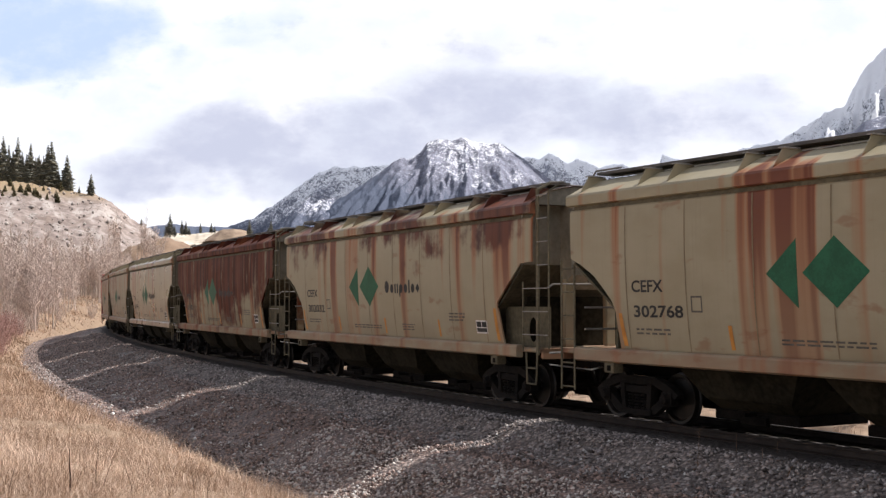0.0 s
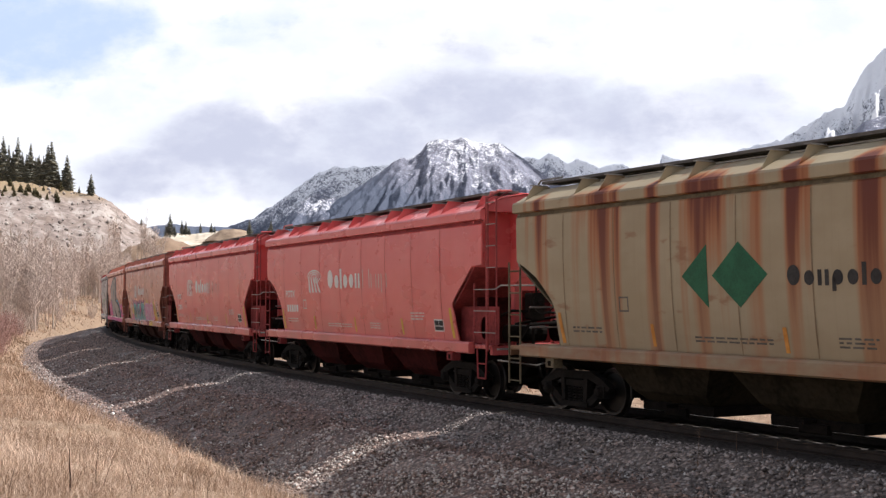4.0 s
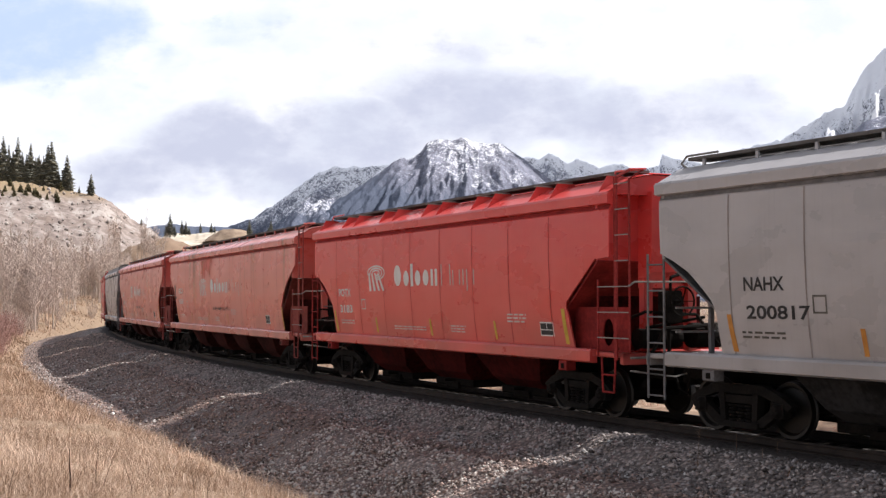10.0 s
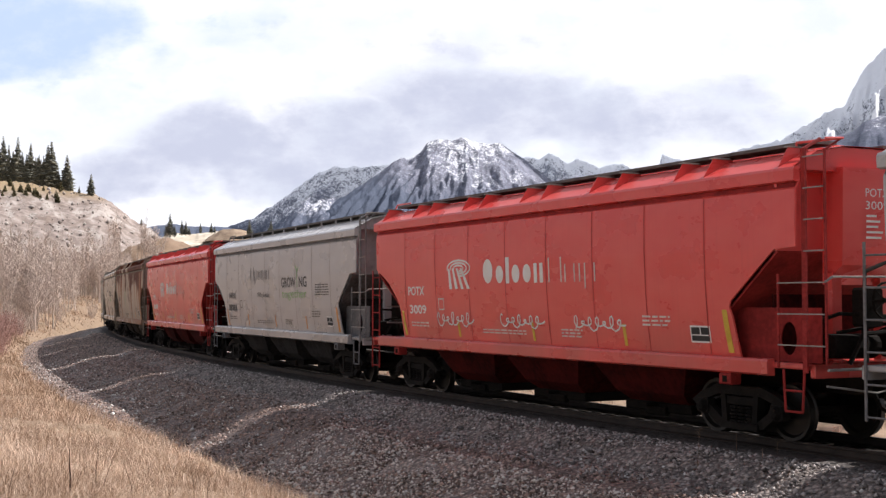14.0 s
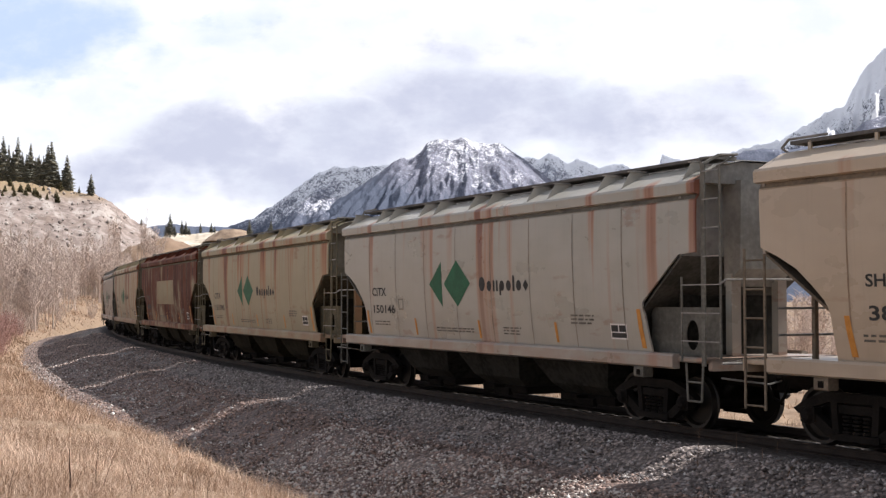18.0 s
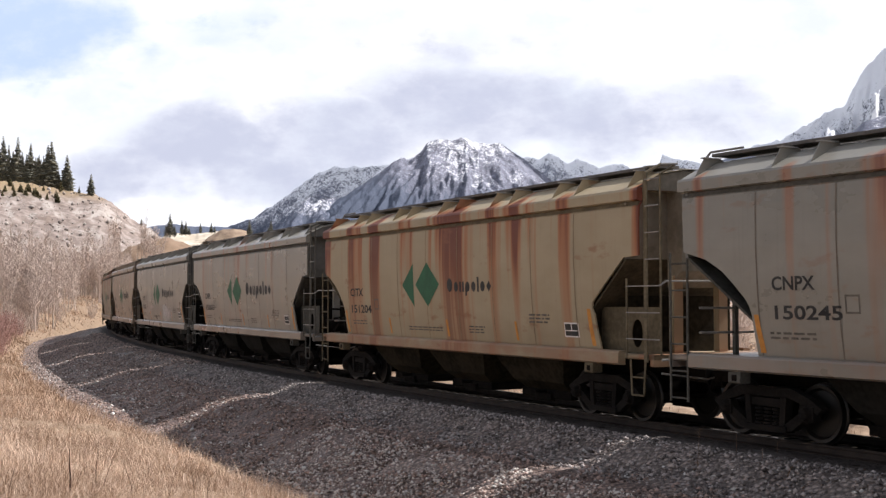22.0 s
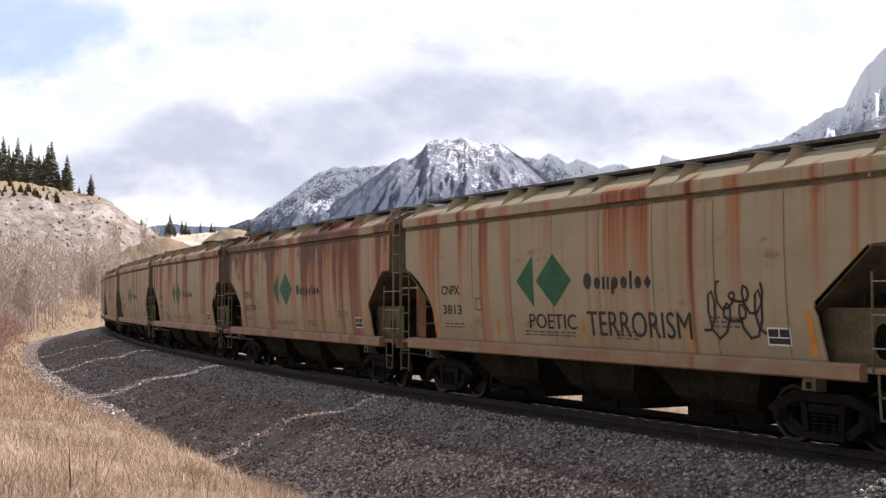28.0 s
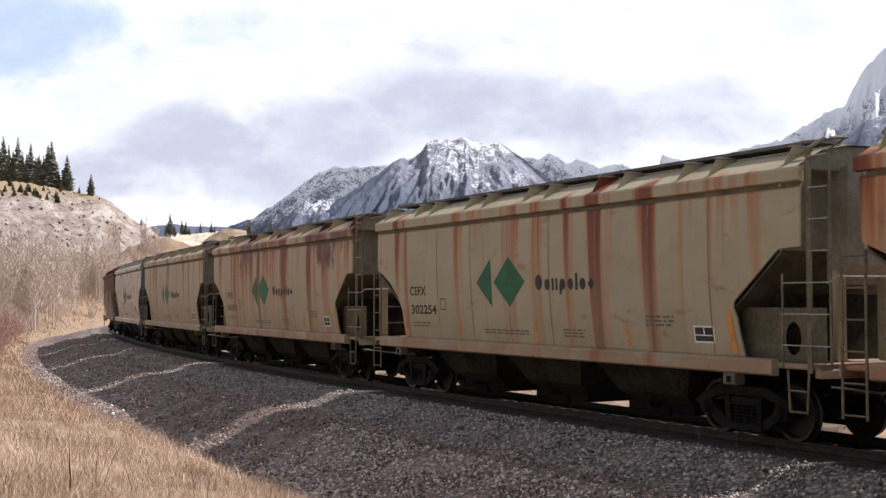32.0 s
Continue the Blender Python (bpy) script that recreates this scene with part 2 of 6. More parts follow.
def fbm(x, y, z, octaves=4):
    return noise.fractal((x, y, z), 1.0, 2.0, octaves)


HILL = [(-900, 250), (-400, 285), (-100, 305), (0, 318), (60, 326), (130, 339), (175, 346), (200, 362), (230, 386), (262, 403), (285, 420), (330, 450), (420, 500), (520, 534), (700, 534)]
MOUND = [(120, 520), (180, 452), (215, 441), (250, 429), (290, 421), (320, 431), (352, 448), (400, 480), (450, 534)]


def smooth01(v):
    v = np.clip(v, 0, 1)
    return v * v * (3 - 2 * v)


def ground_height(px, py, fine=True):
    s, lat = track_coords(px, py)
    r = np.hypot(px, py)
    az = np.arctan2(px, py)
    bank = np.interp(lat, [-400, -60, -20, -9, -6, -4, 4, 6.3, 7.2, 8.4, 10.5, 13, 16, 24, 60], [1.5, -0.3, -0.9, -1.15, -1.5, -1.7, -1.7, -1.62, -1.30, -0.85, -0.45, 0.1, 0.6, 0.9, 1.2])
    z = bank + rail_z(s)
    # the land outside the bend climbs towards the hill
    z = z + smooth01((py - 105) / 90) * smooth01((lat - 4) / 8) * 2.6 * (px < 20)
    ahead = (py > 0) * smooth01((r - 200) / 40)
    hill = interp_sil(np.clip(az, -0.6, 0.05), HILL, 385.0)
    up = np.clip((r - 262) / 123, 0, 1) ** 0.9
    zh = z * (1 - up) + hill * up
    zh = zh - np.clip((r - 420) / 200, 0, 1) * hill * 0.5
    on = ahead * (az < azim(540)) * (r > 230) * (az > -1.0)
    z = np.where((on > 0) & (zh > z), zh, z)
    mound = interp_sil(np.clip(az, azim(120), azim(450)), MOUND, 250.0)
    zm = mound * np.exp(-((r - 250) / 24.0) ** 2)
    z = np.where((py > 0) & (r > 185) & (az > azim(120)) & (az < azim(450)), np.maximum(z, zm), z)
    return z, s, lat


def tussock(x, y):
    return 0.15 * fbm(x * 0.45, y * 0.45, 0) + 0.07 * fbm(x * 1.7, y * 1.7, 3)


def make_ground():
    az = np.concatenate([np.linspace(-math.pi, -0.62, 60)[:-1], np.linspace(-0.62, 0.5, 520), np.linspace(0.5, math.pi, 60)[1:]])
    r = np.concatenate([np.linspace(0.01, 8, 13), np.geomspace(8.3, 130, 175), np.geomspace(132, 480, 120), np.geomspace(495, 4900, 30)])
    A, R = np.meshgrid(az, r)
    x, y = (np.sin(A) * R + 0.8 * np.clip(1 - R / 8, 0, 1)).ravel(), (np.cos(A) * R).ravel()
    z, s, lat = ground_height(x, y)
    rr = R.ravel()
    extra = np.zeros(len(x))
    for i in np.nonzero((rr < 480) & (np.abs(A.ravel()) < 0.66))[0]:
        d = rr[i]
        a = tussock(x[i], y[i]) if d < 90 else 0.0
        if d > 90:
            a = min(1.0, (d - 90) / 180) * (0.5 * fbm(x[i] * 0.06, y[i] * 0.06, 2) + 0.35 * fbm(x[i] * 0.3, y[i] * 0.3, z[i] * 0.3))
            if z[i] > 8:
                a += 0.5 * noise.ridged_multi_fractal((x[i] * 0.07, y[i] * 0.07, z[i] * 0.12), 0.8, 2.2, 5, 1.0, 2.0) - 0.6 + 0.5 * noise.fractal((x[i] * 0.6, y[i] * 0.6, z[i] * 0.6), 0.8, 2.1, 3)
        extra[i] = a
    z = z + extra
    me = mesh_np("ground", np.stack([x, y, z], axis=1), grid_faces(len(r), len(az)))
    me.shade_smooth()
    return me


def ground_material():
    n = Nodes("dry_grass_and_gravel", 0.95, spec=0.15)
    o = n.co.outputs["Object"]
    x, y, z = n.xyz(o)
    g = n.t.nodes.new("ShaderNodeNewGeometry")
    nz = n.xyz(g.outputs["Normal"])[2]
    tuft = n.noise(o, 2.3, 5)
    broad = n.noise(o, 0.16, 4)
    grass = n.mix(n.ramp(tuft, 0.3, 0.7), (0.20, 0.14, 0.095), (0.38, 0.285, 0.205))
    grass = n.mix(n.ramp(broad, 0.4, 0.7), grass, (0.31, 0.225, 0.155))
    grass = n.mix(n.math("MULTIPLY", n.ramp(n.noise(o, 0.6, 3), 0.55, 0.7), 0.5), grass, (0.26, 0.20, 0.15))
    gravel = n.mix(n.ramp(n.noise(o, 0.32, 6), 0.35, 0.68), (0.23, 0.185, 0.165), (0.40, 0.34, 0.308))
    skew = n.t.nodes.new("ShaderNodeCombineXYZ")
    n.link(n.math("ADD", n.math("MULTIPLY", x, 0.16), n.math("MULTIPLY", z, 0.13)), skew.inputs[0])
    n.link(n.math("MULTIPLY", y, 0.04), skew.inputs[1])
    n.link(n.math("MULTIPLY", z, 0.05), skew.inputs[2])
    streak = n.noise(skew.outputs[0], 1.6, 6, 0.65)
    gravel = n.mix(n.math("MULTIPLY", n.ramp(streak, 0.50, 0.64), 0.7), gravel, (0.54, 0.495, 0.46))
    gravel = n.mix(n.math("MULTIPLY", n.ramp(streak, 0.46, 0.34), 0.6), gravel, (0.20, 0.15, 0.12))
    rocks = n.ramp(n.noise(n.stretch(o, (0.5, 0.5, 1.1)), 1.0, 4, 0.65), 0.60, 0.66)
    gravel = n.mix(n.math("MULTIPLY", rocks, 0.75), gravel, (0.13, 0.115, 0.10))
    cover = n.ramp(n.math("ADD", n.math("MULTIPLY", broad, 9.0), z), 9.5, 13.0)
    top = n.math("MULTIPLY", n.ramp(nz, 0.82, 0.95), n.ramp(z, 30.0, 36.0))
    dist = n.t.nodes.new("ShaderNodeVectorMath")
    dist.operation = "DISTANCE"
    n.link(o, dist.inputs[0])
    dist.inputs[1].default_value = (-56.0, 243.0, 8.0)
    gravel = n.mix(n.ramp(dist.outputs["Value"], 48.0, 34.0), gravel, n.mix(n.noise(o, 0.5, 5), (0.19, 0.13, 0.09), (0.36, 0.26, 0.185)))
    col = n.mix(cover, grass, gravel)
    col = n.mix(n.math("MULTIPLY", top, n.ramp(tuft, 0.2, 0.5)), col, (0.33, 0.25, 0.155))
    n.bump(tuft, 0.12, 0.6)
    return n.done(col)


tagged(put("ground", make_ground(), ground_material()), "dry straw-coloured grass rising to a bare gravel hillside", "ground", kind="structure")


def mountain(name, pts, r, depth, seed, amp, cols, rows, label, mat):
    """A range whose crest follows the corners given, with spurs and gullies on its flank."""
    a = np.linspace(azim(pts[0][0]), azim(pts[-1][0]), cols)
    crest = interp_sil(a, pts, r)
    top = math.sin(a[int(np.argmax(crest))]) * r
    verts = np.empty((rows, cols, 3))
    for j in range(rows):
        v = j / (rows - 1)
        for i in range(cols):
            if v <= 0.8:
                t = v / 0.8
                rr, h = r - depth * (1 - t), crest[i] * t ** 1.15
            else:
                t = (1 - v) / 0.2
                rr, h = r + depth * 0.3 * (1 - t), crest[i] * (0.35 + 0.65 * t)
            x, y = math.sin(a[i]) * rr, math.cos(a[i]) * rr
            # spurs fan out from the summit
            q = ((x - top) / (0.45 + 1.1 * (1 - min(v / 0.8, 1.0))) * 0.0062 + seed, min(v / 0.8, 1.0) * 1.9 + seed, 0.3)
            rid = noise.ridged_multi_fractal(q, 0.9, 2.2, 6, 1.0, 2.0) - 1.1
            jag = noise.fractal((x * 0.03, y * 0.012, seed), 0.9, 2.1, 4)
            fall = min(1.0, 3 * abs(1 - min(v / 0.8, 1.0)) + 0.04)
            h = h + amp * rid * fall * min(1, h / 150) + amp * 0.10 * jag * min(1, h / 120)
            verts[j, i] = (x, y, h - 20 * (v < 0.01))
    me = mesh_np(name, verts.reshape(-1, 3), grid_faces(rows, cols))
    return tagged(put(name, me, mat), label, "mountain", kind="structure")


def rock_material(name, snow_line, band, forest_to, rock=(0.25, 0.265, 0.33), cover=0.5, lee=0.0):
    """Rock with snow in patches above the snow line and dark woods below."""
    n = Nodes(name, 0.9, spec=0.1)
    o = n.co.outputs["Object"]
    x, y, z = n.xyz(o)
    g = n.t.nodes.new("ShaderNodeNewGeometry")
    nz = n.xyz(g.outputs["Normal"])[2]
    broad = n.noise(n.stretch(o, (1, 0.5, 0.7)), 0.007, 5, 0.6)
    fine = n.noise(n.stretch(o, (1, 0.5, 0.55)), 0.035, 6, 0.7)
    speck = n.noise(n.stretch(o, (1, 0.6, 0.7)), 0.17, 4, 0.75)
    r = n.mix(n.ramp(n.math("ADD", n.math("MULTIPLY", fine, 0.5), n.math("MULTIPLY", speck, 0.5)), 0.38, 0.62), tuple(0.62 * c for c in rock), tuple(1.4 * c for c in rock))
    lvl = n.math("ADD", n.math("MULTIPLY", broad, 0.8), n.math("MULTIPLY", fine, 0.8))
    lvl = n.math("ADD", lvl, n.math("SUBTRACT", n.math("MULTIPLY", speck, 1.5), 0.25))
    lvl = n.math("ADD", lvl, n.math("MULTIPLY", nz, 0.35))
    lvl = n.math("ADD", lvl, n.ramp(z, snow_line - band, snow_line + band, -0.3, 0.3, False))
    if lee:
        lvl = n.math("SUBTRACT", lvl, n.ramp(x, -30.0, -330.0, 0.0, lee))
    snow = n.ramp(lvl, 1.77 - cover * 0.5, 1.91 - cover * 0.5)
    wood = n.ramp(n.math("SUBTRACT", n.math("ADD", n.math("MULTIPLY", n.math("SUBTRACT", fine, 0.5), 220.0), z), n.ramp(x, 0.0, -250.0, 0.0, 330.0 * lee)), forest_to * 1.1, forest_to * 0.65)
    # the blue in the woods is distance haze mixed into the colour
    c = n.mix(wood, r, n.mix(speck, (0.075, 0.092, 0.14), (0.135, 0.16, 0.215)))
    c = n.mix(n.math("MULTIPLY", snow, n.ramp(wood, 0.0, 1.0, 1.0, 0.12)), c, (0.90, 0.92, 0.97))
    n.bump(n.math("ADD", fine, n.math("MULTIPLY", speck, 0.4)), 9.0, 0.6)
    return n.done(c)


# bluish rock tones hold the haze of the far range
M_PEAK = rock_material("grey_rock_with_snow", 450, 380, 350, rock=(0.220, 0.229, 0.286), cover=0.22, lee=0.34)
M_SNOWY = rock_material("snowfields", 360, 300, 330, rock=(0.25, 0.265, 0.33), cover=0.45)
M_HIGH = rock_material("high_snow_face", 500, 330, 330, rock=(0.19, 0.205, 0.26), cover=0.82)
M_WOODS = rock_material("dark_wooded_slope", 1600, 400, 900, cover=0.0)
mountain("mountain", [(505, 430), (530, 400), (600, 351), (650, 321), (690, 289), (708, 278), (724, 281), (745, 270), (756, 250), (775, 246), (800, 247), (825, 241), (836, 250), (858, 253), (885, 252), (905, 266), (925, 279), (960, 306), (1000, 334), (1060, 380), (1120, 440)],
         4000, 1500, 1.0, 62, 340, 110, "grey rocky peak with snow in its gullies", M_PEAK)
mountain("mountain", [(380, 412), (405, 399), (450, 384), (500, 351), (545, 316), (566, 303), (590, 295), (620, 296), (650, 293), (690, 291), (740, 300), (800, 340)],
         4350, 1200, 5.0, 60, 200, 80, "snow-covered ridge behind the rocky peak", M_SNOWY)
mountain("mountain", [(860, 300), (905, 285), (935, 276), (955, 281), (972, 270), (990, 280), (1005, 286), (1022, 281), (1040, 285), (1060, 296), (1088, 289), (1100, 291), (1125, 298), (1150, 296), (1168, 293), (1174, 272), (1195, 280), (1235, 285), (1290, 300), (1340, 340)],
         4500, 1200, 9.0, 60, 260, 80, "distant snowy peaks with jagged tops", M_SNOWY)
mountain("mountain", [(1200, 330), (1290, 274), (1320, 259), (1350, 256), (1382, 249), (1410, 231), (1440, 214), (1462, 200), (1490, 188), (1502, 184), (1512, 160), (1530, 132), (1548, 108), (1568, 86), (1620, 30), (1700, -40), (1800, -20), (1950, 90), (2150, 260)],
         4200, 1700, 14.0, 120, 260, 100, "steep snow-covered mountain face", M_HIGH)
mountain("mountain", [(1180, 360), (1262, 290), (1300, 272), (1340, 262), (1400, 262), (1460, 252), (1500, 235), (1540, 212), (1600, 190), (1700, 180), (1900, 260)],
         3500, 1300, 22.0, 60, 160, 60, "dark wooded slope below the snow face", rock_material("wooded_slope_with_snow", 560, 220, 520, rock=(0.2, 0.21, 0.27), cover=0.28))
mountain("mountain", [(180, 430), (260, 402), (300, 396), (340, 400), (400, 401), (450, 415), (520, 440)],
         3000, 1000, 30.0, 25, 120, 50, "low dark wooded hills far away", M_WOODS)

# ---- pale quarry bank beyond the dirt mound ----
def quarry_bank():
    cols, rows = 90, 16
    a = np.linspace(azim(285), azim(460), cols)
    top = interp_sil(a, [(285, 422), (303, 415), (330, 414), (372, 412), (400, 411), (440, 413), (460, 425)], 600)
    v = []
    for j in range(rows):
        t = j / (rows - 1)
        for i in range(cols):
            r = 600 - 48 * (1 - t / 0.85) if t < 0.85 else 600 + 60 * (t - 0.85) / 0.15
            h = top[i] * (0.35 + 0.65 * min(1, t / 0.8))
            x, y = math.sin(a[i]) * r, math.cos(a[i]) * r
            k = noise.fractal((x * 0.09, y * 0.09, h * 0.12), 1, 2, 4)
            v.append((x, y - 2.0 * k * (t < 0.85), h + 0.8 * k))
    return mesh_np("quarry_bank", np.array(v), grid_faces(rows, cols))


def pale_earth():
    n = Nodes("pale_quarry_earth", 0.95, spec=0.1)
    o = n.co.outputs["Object"]
    c = n.mix(n.ramp(n.noise(n.stretch(o, (0.12, 0.12, 0.5)), 1.0, 6), 0.3, 0.7), (0.55, 0.48, 0.38), (0.80, 0.73, 0.61))
    return n.done(n.mix(n.math("MULTIPLY", n.ramp(n.noise(o, 0.5, 4), 0.55, 0.7), 0.4), c, (0.36, 0.29, 0.20)))


tagged(put("quarry_bank", quarry_bank(), pale_earth()), "pale yellow cut bank of a gravel quarry", "bank", kind="structure")


def spoil_heap():
    n, k = 36, 12
    cx, cy = math.sin(azim(412)) * 585, math.cos(azim(412)) * 585
    v = []
    for j in range(k):
        for i in range(n):
            q = j / (k - 1)
            a = 2 * math.pi * i / n
            rad = 14.5 * q
            x, y = cx + rad * math.cos(a), cy + rad * math.sin(a)
            v.append((x, y, 30 + 6.5 * (1 - q * q) + 0.8 * noise.fractal((x * 0.2, y * 0.2, 1), 1, 2, 4)))
    f = [(j * n + i, j * n + (i + 1) % n, (j + 1) * n + (i + 1) % n, (j + 1) * n + i) for j in range(k - 1) for i in range(n)]
    return mesh_of("spoil_heap", v, f, True)


tagged(put("spoil_heap", spoil_heap(), grown("brown_spoil", (0.24, 0.17, 0.12), (0.42, 0.32, 0.23), 0.3)), "brown heap of spoil on the quarry bank", "earth heap", kind="structure")

# ---- clouds: one far sheet that drifts ----
def cloud_sheet():
    az, el = np.linspace(-0.62, 0.62, 60), np.linspace(-0.005, 0.36, 30)
    A, E = np.meshgrid(az, el)
    R = 4850.0
    v = np.stack([np.sin(A) * np.cos(E) * R, np.cos(A) * np.cos(E) * R, np.sin(E) * R], axis=-1).reshape(-1, 3)
    me = mesh_np("cloud_sheet", v, grid_faces(30, 60))
    uv = me.uv_layers.new(name="sheet")
    u = (784 + FOCAL * np.tan(A)).ravel() / 100
    w = (LEVEL - FOCAL * np.tan(E) / np.cos(A)).ravel() / 100
    idx = np.empty(len(me.loops), dtype=np.int32)
    me.loops.foreach_get("vertex_index", idx)
    uv.data.foreach_set("uv", np.stack([u[idx], w[idx]], axis=1).astype(np.float32).ravel())
    me.shade_smooth()
    return me


def cloud_material():
    n = Nodes("clouds")
    uv = n.t.nodes.new("ShaderNodeUVMap")
    uv.uv_map = "sheet"
    n1 = n.t.nodes.new("ShaderNodeTexNoise")
    n1.inputs["Scale"].default_value, n1.inputs["Detail"].default_value = 0.55, 6
    n.link(n.stretch(uv.outputs[0], (0.8, 1.4, 1)), n1.inputs["Vector"])
    warp = n.t.nodes.new("ShaderNodeVectorMath")
    warp.operation = "MULTIPLY_ADD"
    n.link(n1.outputs["Color"], warp.inputs[0])
    warp.inputs[1].default_value, warp.inputs[2].default_value = (3.0, 1.7, 0), (0, 0, 0)
    add = n.t.nodes.new("ShaderNodeVectorMath")
    add.operation = "ADD"
    n.link(uv.outputs[0], add.inputs[0])
    n.link(warp.outputs[0], add.inputs[1])
    u, w, _ = n.xyz(add.outputs[0])

    def blobs(rows):
        tot = None
        for cx, cy, rx, ry, k in rows:
            a = n.math("DIVIDE", n.math("SUBTRACT", u, cx + 1.5), rx)
            b = n.math("DIVIDE", n.math("SUBTRACT", w, cy + 0.85), ry)
            d = n.math("ADD", n.math("MULTIPLY", a, a), n.math("MULTIPLY", b, b))
            q = n.math("MULTIPLY", n.ramp(d, 0.0, 1.0, 1.0, 0.0), k)
            tot = q if tot is None else n.math("MAXIMUM", tot, q)
        return tot

    fine = n.noise(n.stretch(uv.outputs[0], (1, 1.6, 1)), 1.3, 7, 0.6)
    grey = blobs([(4.2, 2.6, 2.6, 1.1, 1.0), (2.7, 3.2, 2.0, 0.8, 0.9), (5.4, 3.1, 2.2, 0.8, 0.8), (6.5, 2.3, 2.2, 1.1, 0.85), (8.6, 1.7, 2.8, 1.2, 0.9), (10.6, 2.2, 3.2, 1.1, 0.85), (12.6, 2.1, 2.8, 1.1, 0.65), (9.2, 0.9, 3.0, 0.7, 0.4), (6.5, 0.7, 3.0, 0.5, 0.3)])
    grey = n.ramp(n.math("ADD", grey, n.math("MULTIPLY", n.math("SUBTRACT", fine, 0.5), 1.15)), 0.08, 1.1)
    blue = blobs([(0.6, 0.5, 3.4, 1.25, 0.9), (-1.5, 1.0, 2.0, 1.6, 1.0), (4.3, 0.4, 1.3, 0.6, 0.45), (1.0, 1.5, 1.3, 0.4, 0.4)])
    blue = n.ramp(n.math("ADD", blue, n.math("MULTIPLY", n.math("SUBTRACT", fine, 0.5), 1.1)), 0.12, 0.95)
    lit = n.ramp(n.math("ADD", n.math("MULTIPLY", n1.outputs["Fac"], 0.6), n.math("MULTIPLY", fine, 0.4)), 0.36, 0.62)
    white = n.mix(lit, (0.84, 0.88, 0.93), (1.05, 1.05, 1.06))
    c = n.mix(blue, white, (0.56, 0.68, 0.97))
    c = n.mix(grey, c, (0.585, 0.61, 0.715))
    e = n.t.nodes.new("ShaderNodeEmission")
    n.link(c, e.inputs["Color"])
    e.inputs["Strength"].default_value = 0.94
    n.t.links.new(e.outputs[0], n.t.nodes["Material Output"].inputs["Surface"])
    return n.m


clouds = tagged(put("cloud_backdrop", cloud_sheet(), cloud_material()), "bright white and grey clouds with pale blue sky", "sky", kind="structure")

# ---- the railway ----
BED_LAT = np.array([-7.5, -6.2, -4.6, -3.2, -2.4, -1.6, -0.95, -0.6, 0.0, 0.6, 0.95, 1.6, 2.1, 2.35, 2.6, 2.9, 3.3, 3.8, 4.2, 4.7, 5.2, 5.7, 6.2, 6.8, 7.4, 8.0])
BED_Z = np.array([-1.9, -1.3, -1.0, -0.6, -0.25, -0.17, -0.165, -0.185, -0.185, -0.185, -0.165, -0.165, -0.19, -0.26, -0.42, -0.53, -0.57, -0.6, -0.66, -0.8, -0.94, -1.06, -1.15, -1.19, -1.24, -1.6])


def bed_height(lat, s):
    """The bank is steeper and its ditch deeper where the line passes nearest; further on the shoulder is fuller."""
    deep = np.interp(lat, [4.2, 4.9, 5.6, 6.1, 8.0], [0, -0.10, -0.25, -0.33, -0.36]) * np.interp(s, [6, 13], [1, 0])
    full = np.interp(lat, [2.0, 2.6, 4.6, 5.3], [0, 0.07, 0.06, 0]) * np.interp(s, [-2, 6], [0, 1])
    return np.interp(lat, BED_LAT, BED_Z) + deep + full


def ballast_bed():
    s = np.concatenate([np.arange(-840, -50, 10), np.arange(-50, 70, 0.35), np.arange(70, 160, 1.0), np.arange(160, 880, 10)])
    lat = np.interp(np.linspace(0, len(BED_LAT) - 1, 62), np.arange(len(BED_LAT)), BED_LAT)
    Sg, L = np.meshgrid(s, lat, indexing="ij")
    x, y, z = on_track(Sg.ravel(), L.ravel())
    z = z + bed_height(L.ravel(), Sg.ravel())
    near = (Sg.ravel() > -50) & (Sg.ravel() < 160) & (L.ravel() > 1.2)
    for i in np.nonzero(near)[0]:
        z[i] += 0.05 * noise.fractal((x[i] * 1.1, y[i] * 1.1, 2), 1, 2, 3) + 0.03 * noise.noise((x[i] * 3.1, y[i] * 3.1, 0))
    me = mesh_np("ballast", np.stack([x, y, z], axis=1), grid_faces(len(s), len(lat)))
    idx = np.empty(len(me.loops), dtype=np.int32)
    me.loops.foreach_get("vertex_index", idx)
    me.uv_layers.new(name="bed").data.foreach_set("uv", np.stack([Sg.ravel()[idx], L.ravel()[idx]], axis=1).astype(np.float32).ravel())
    return me


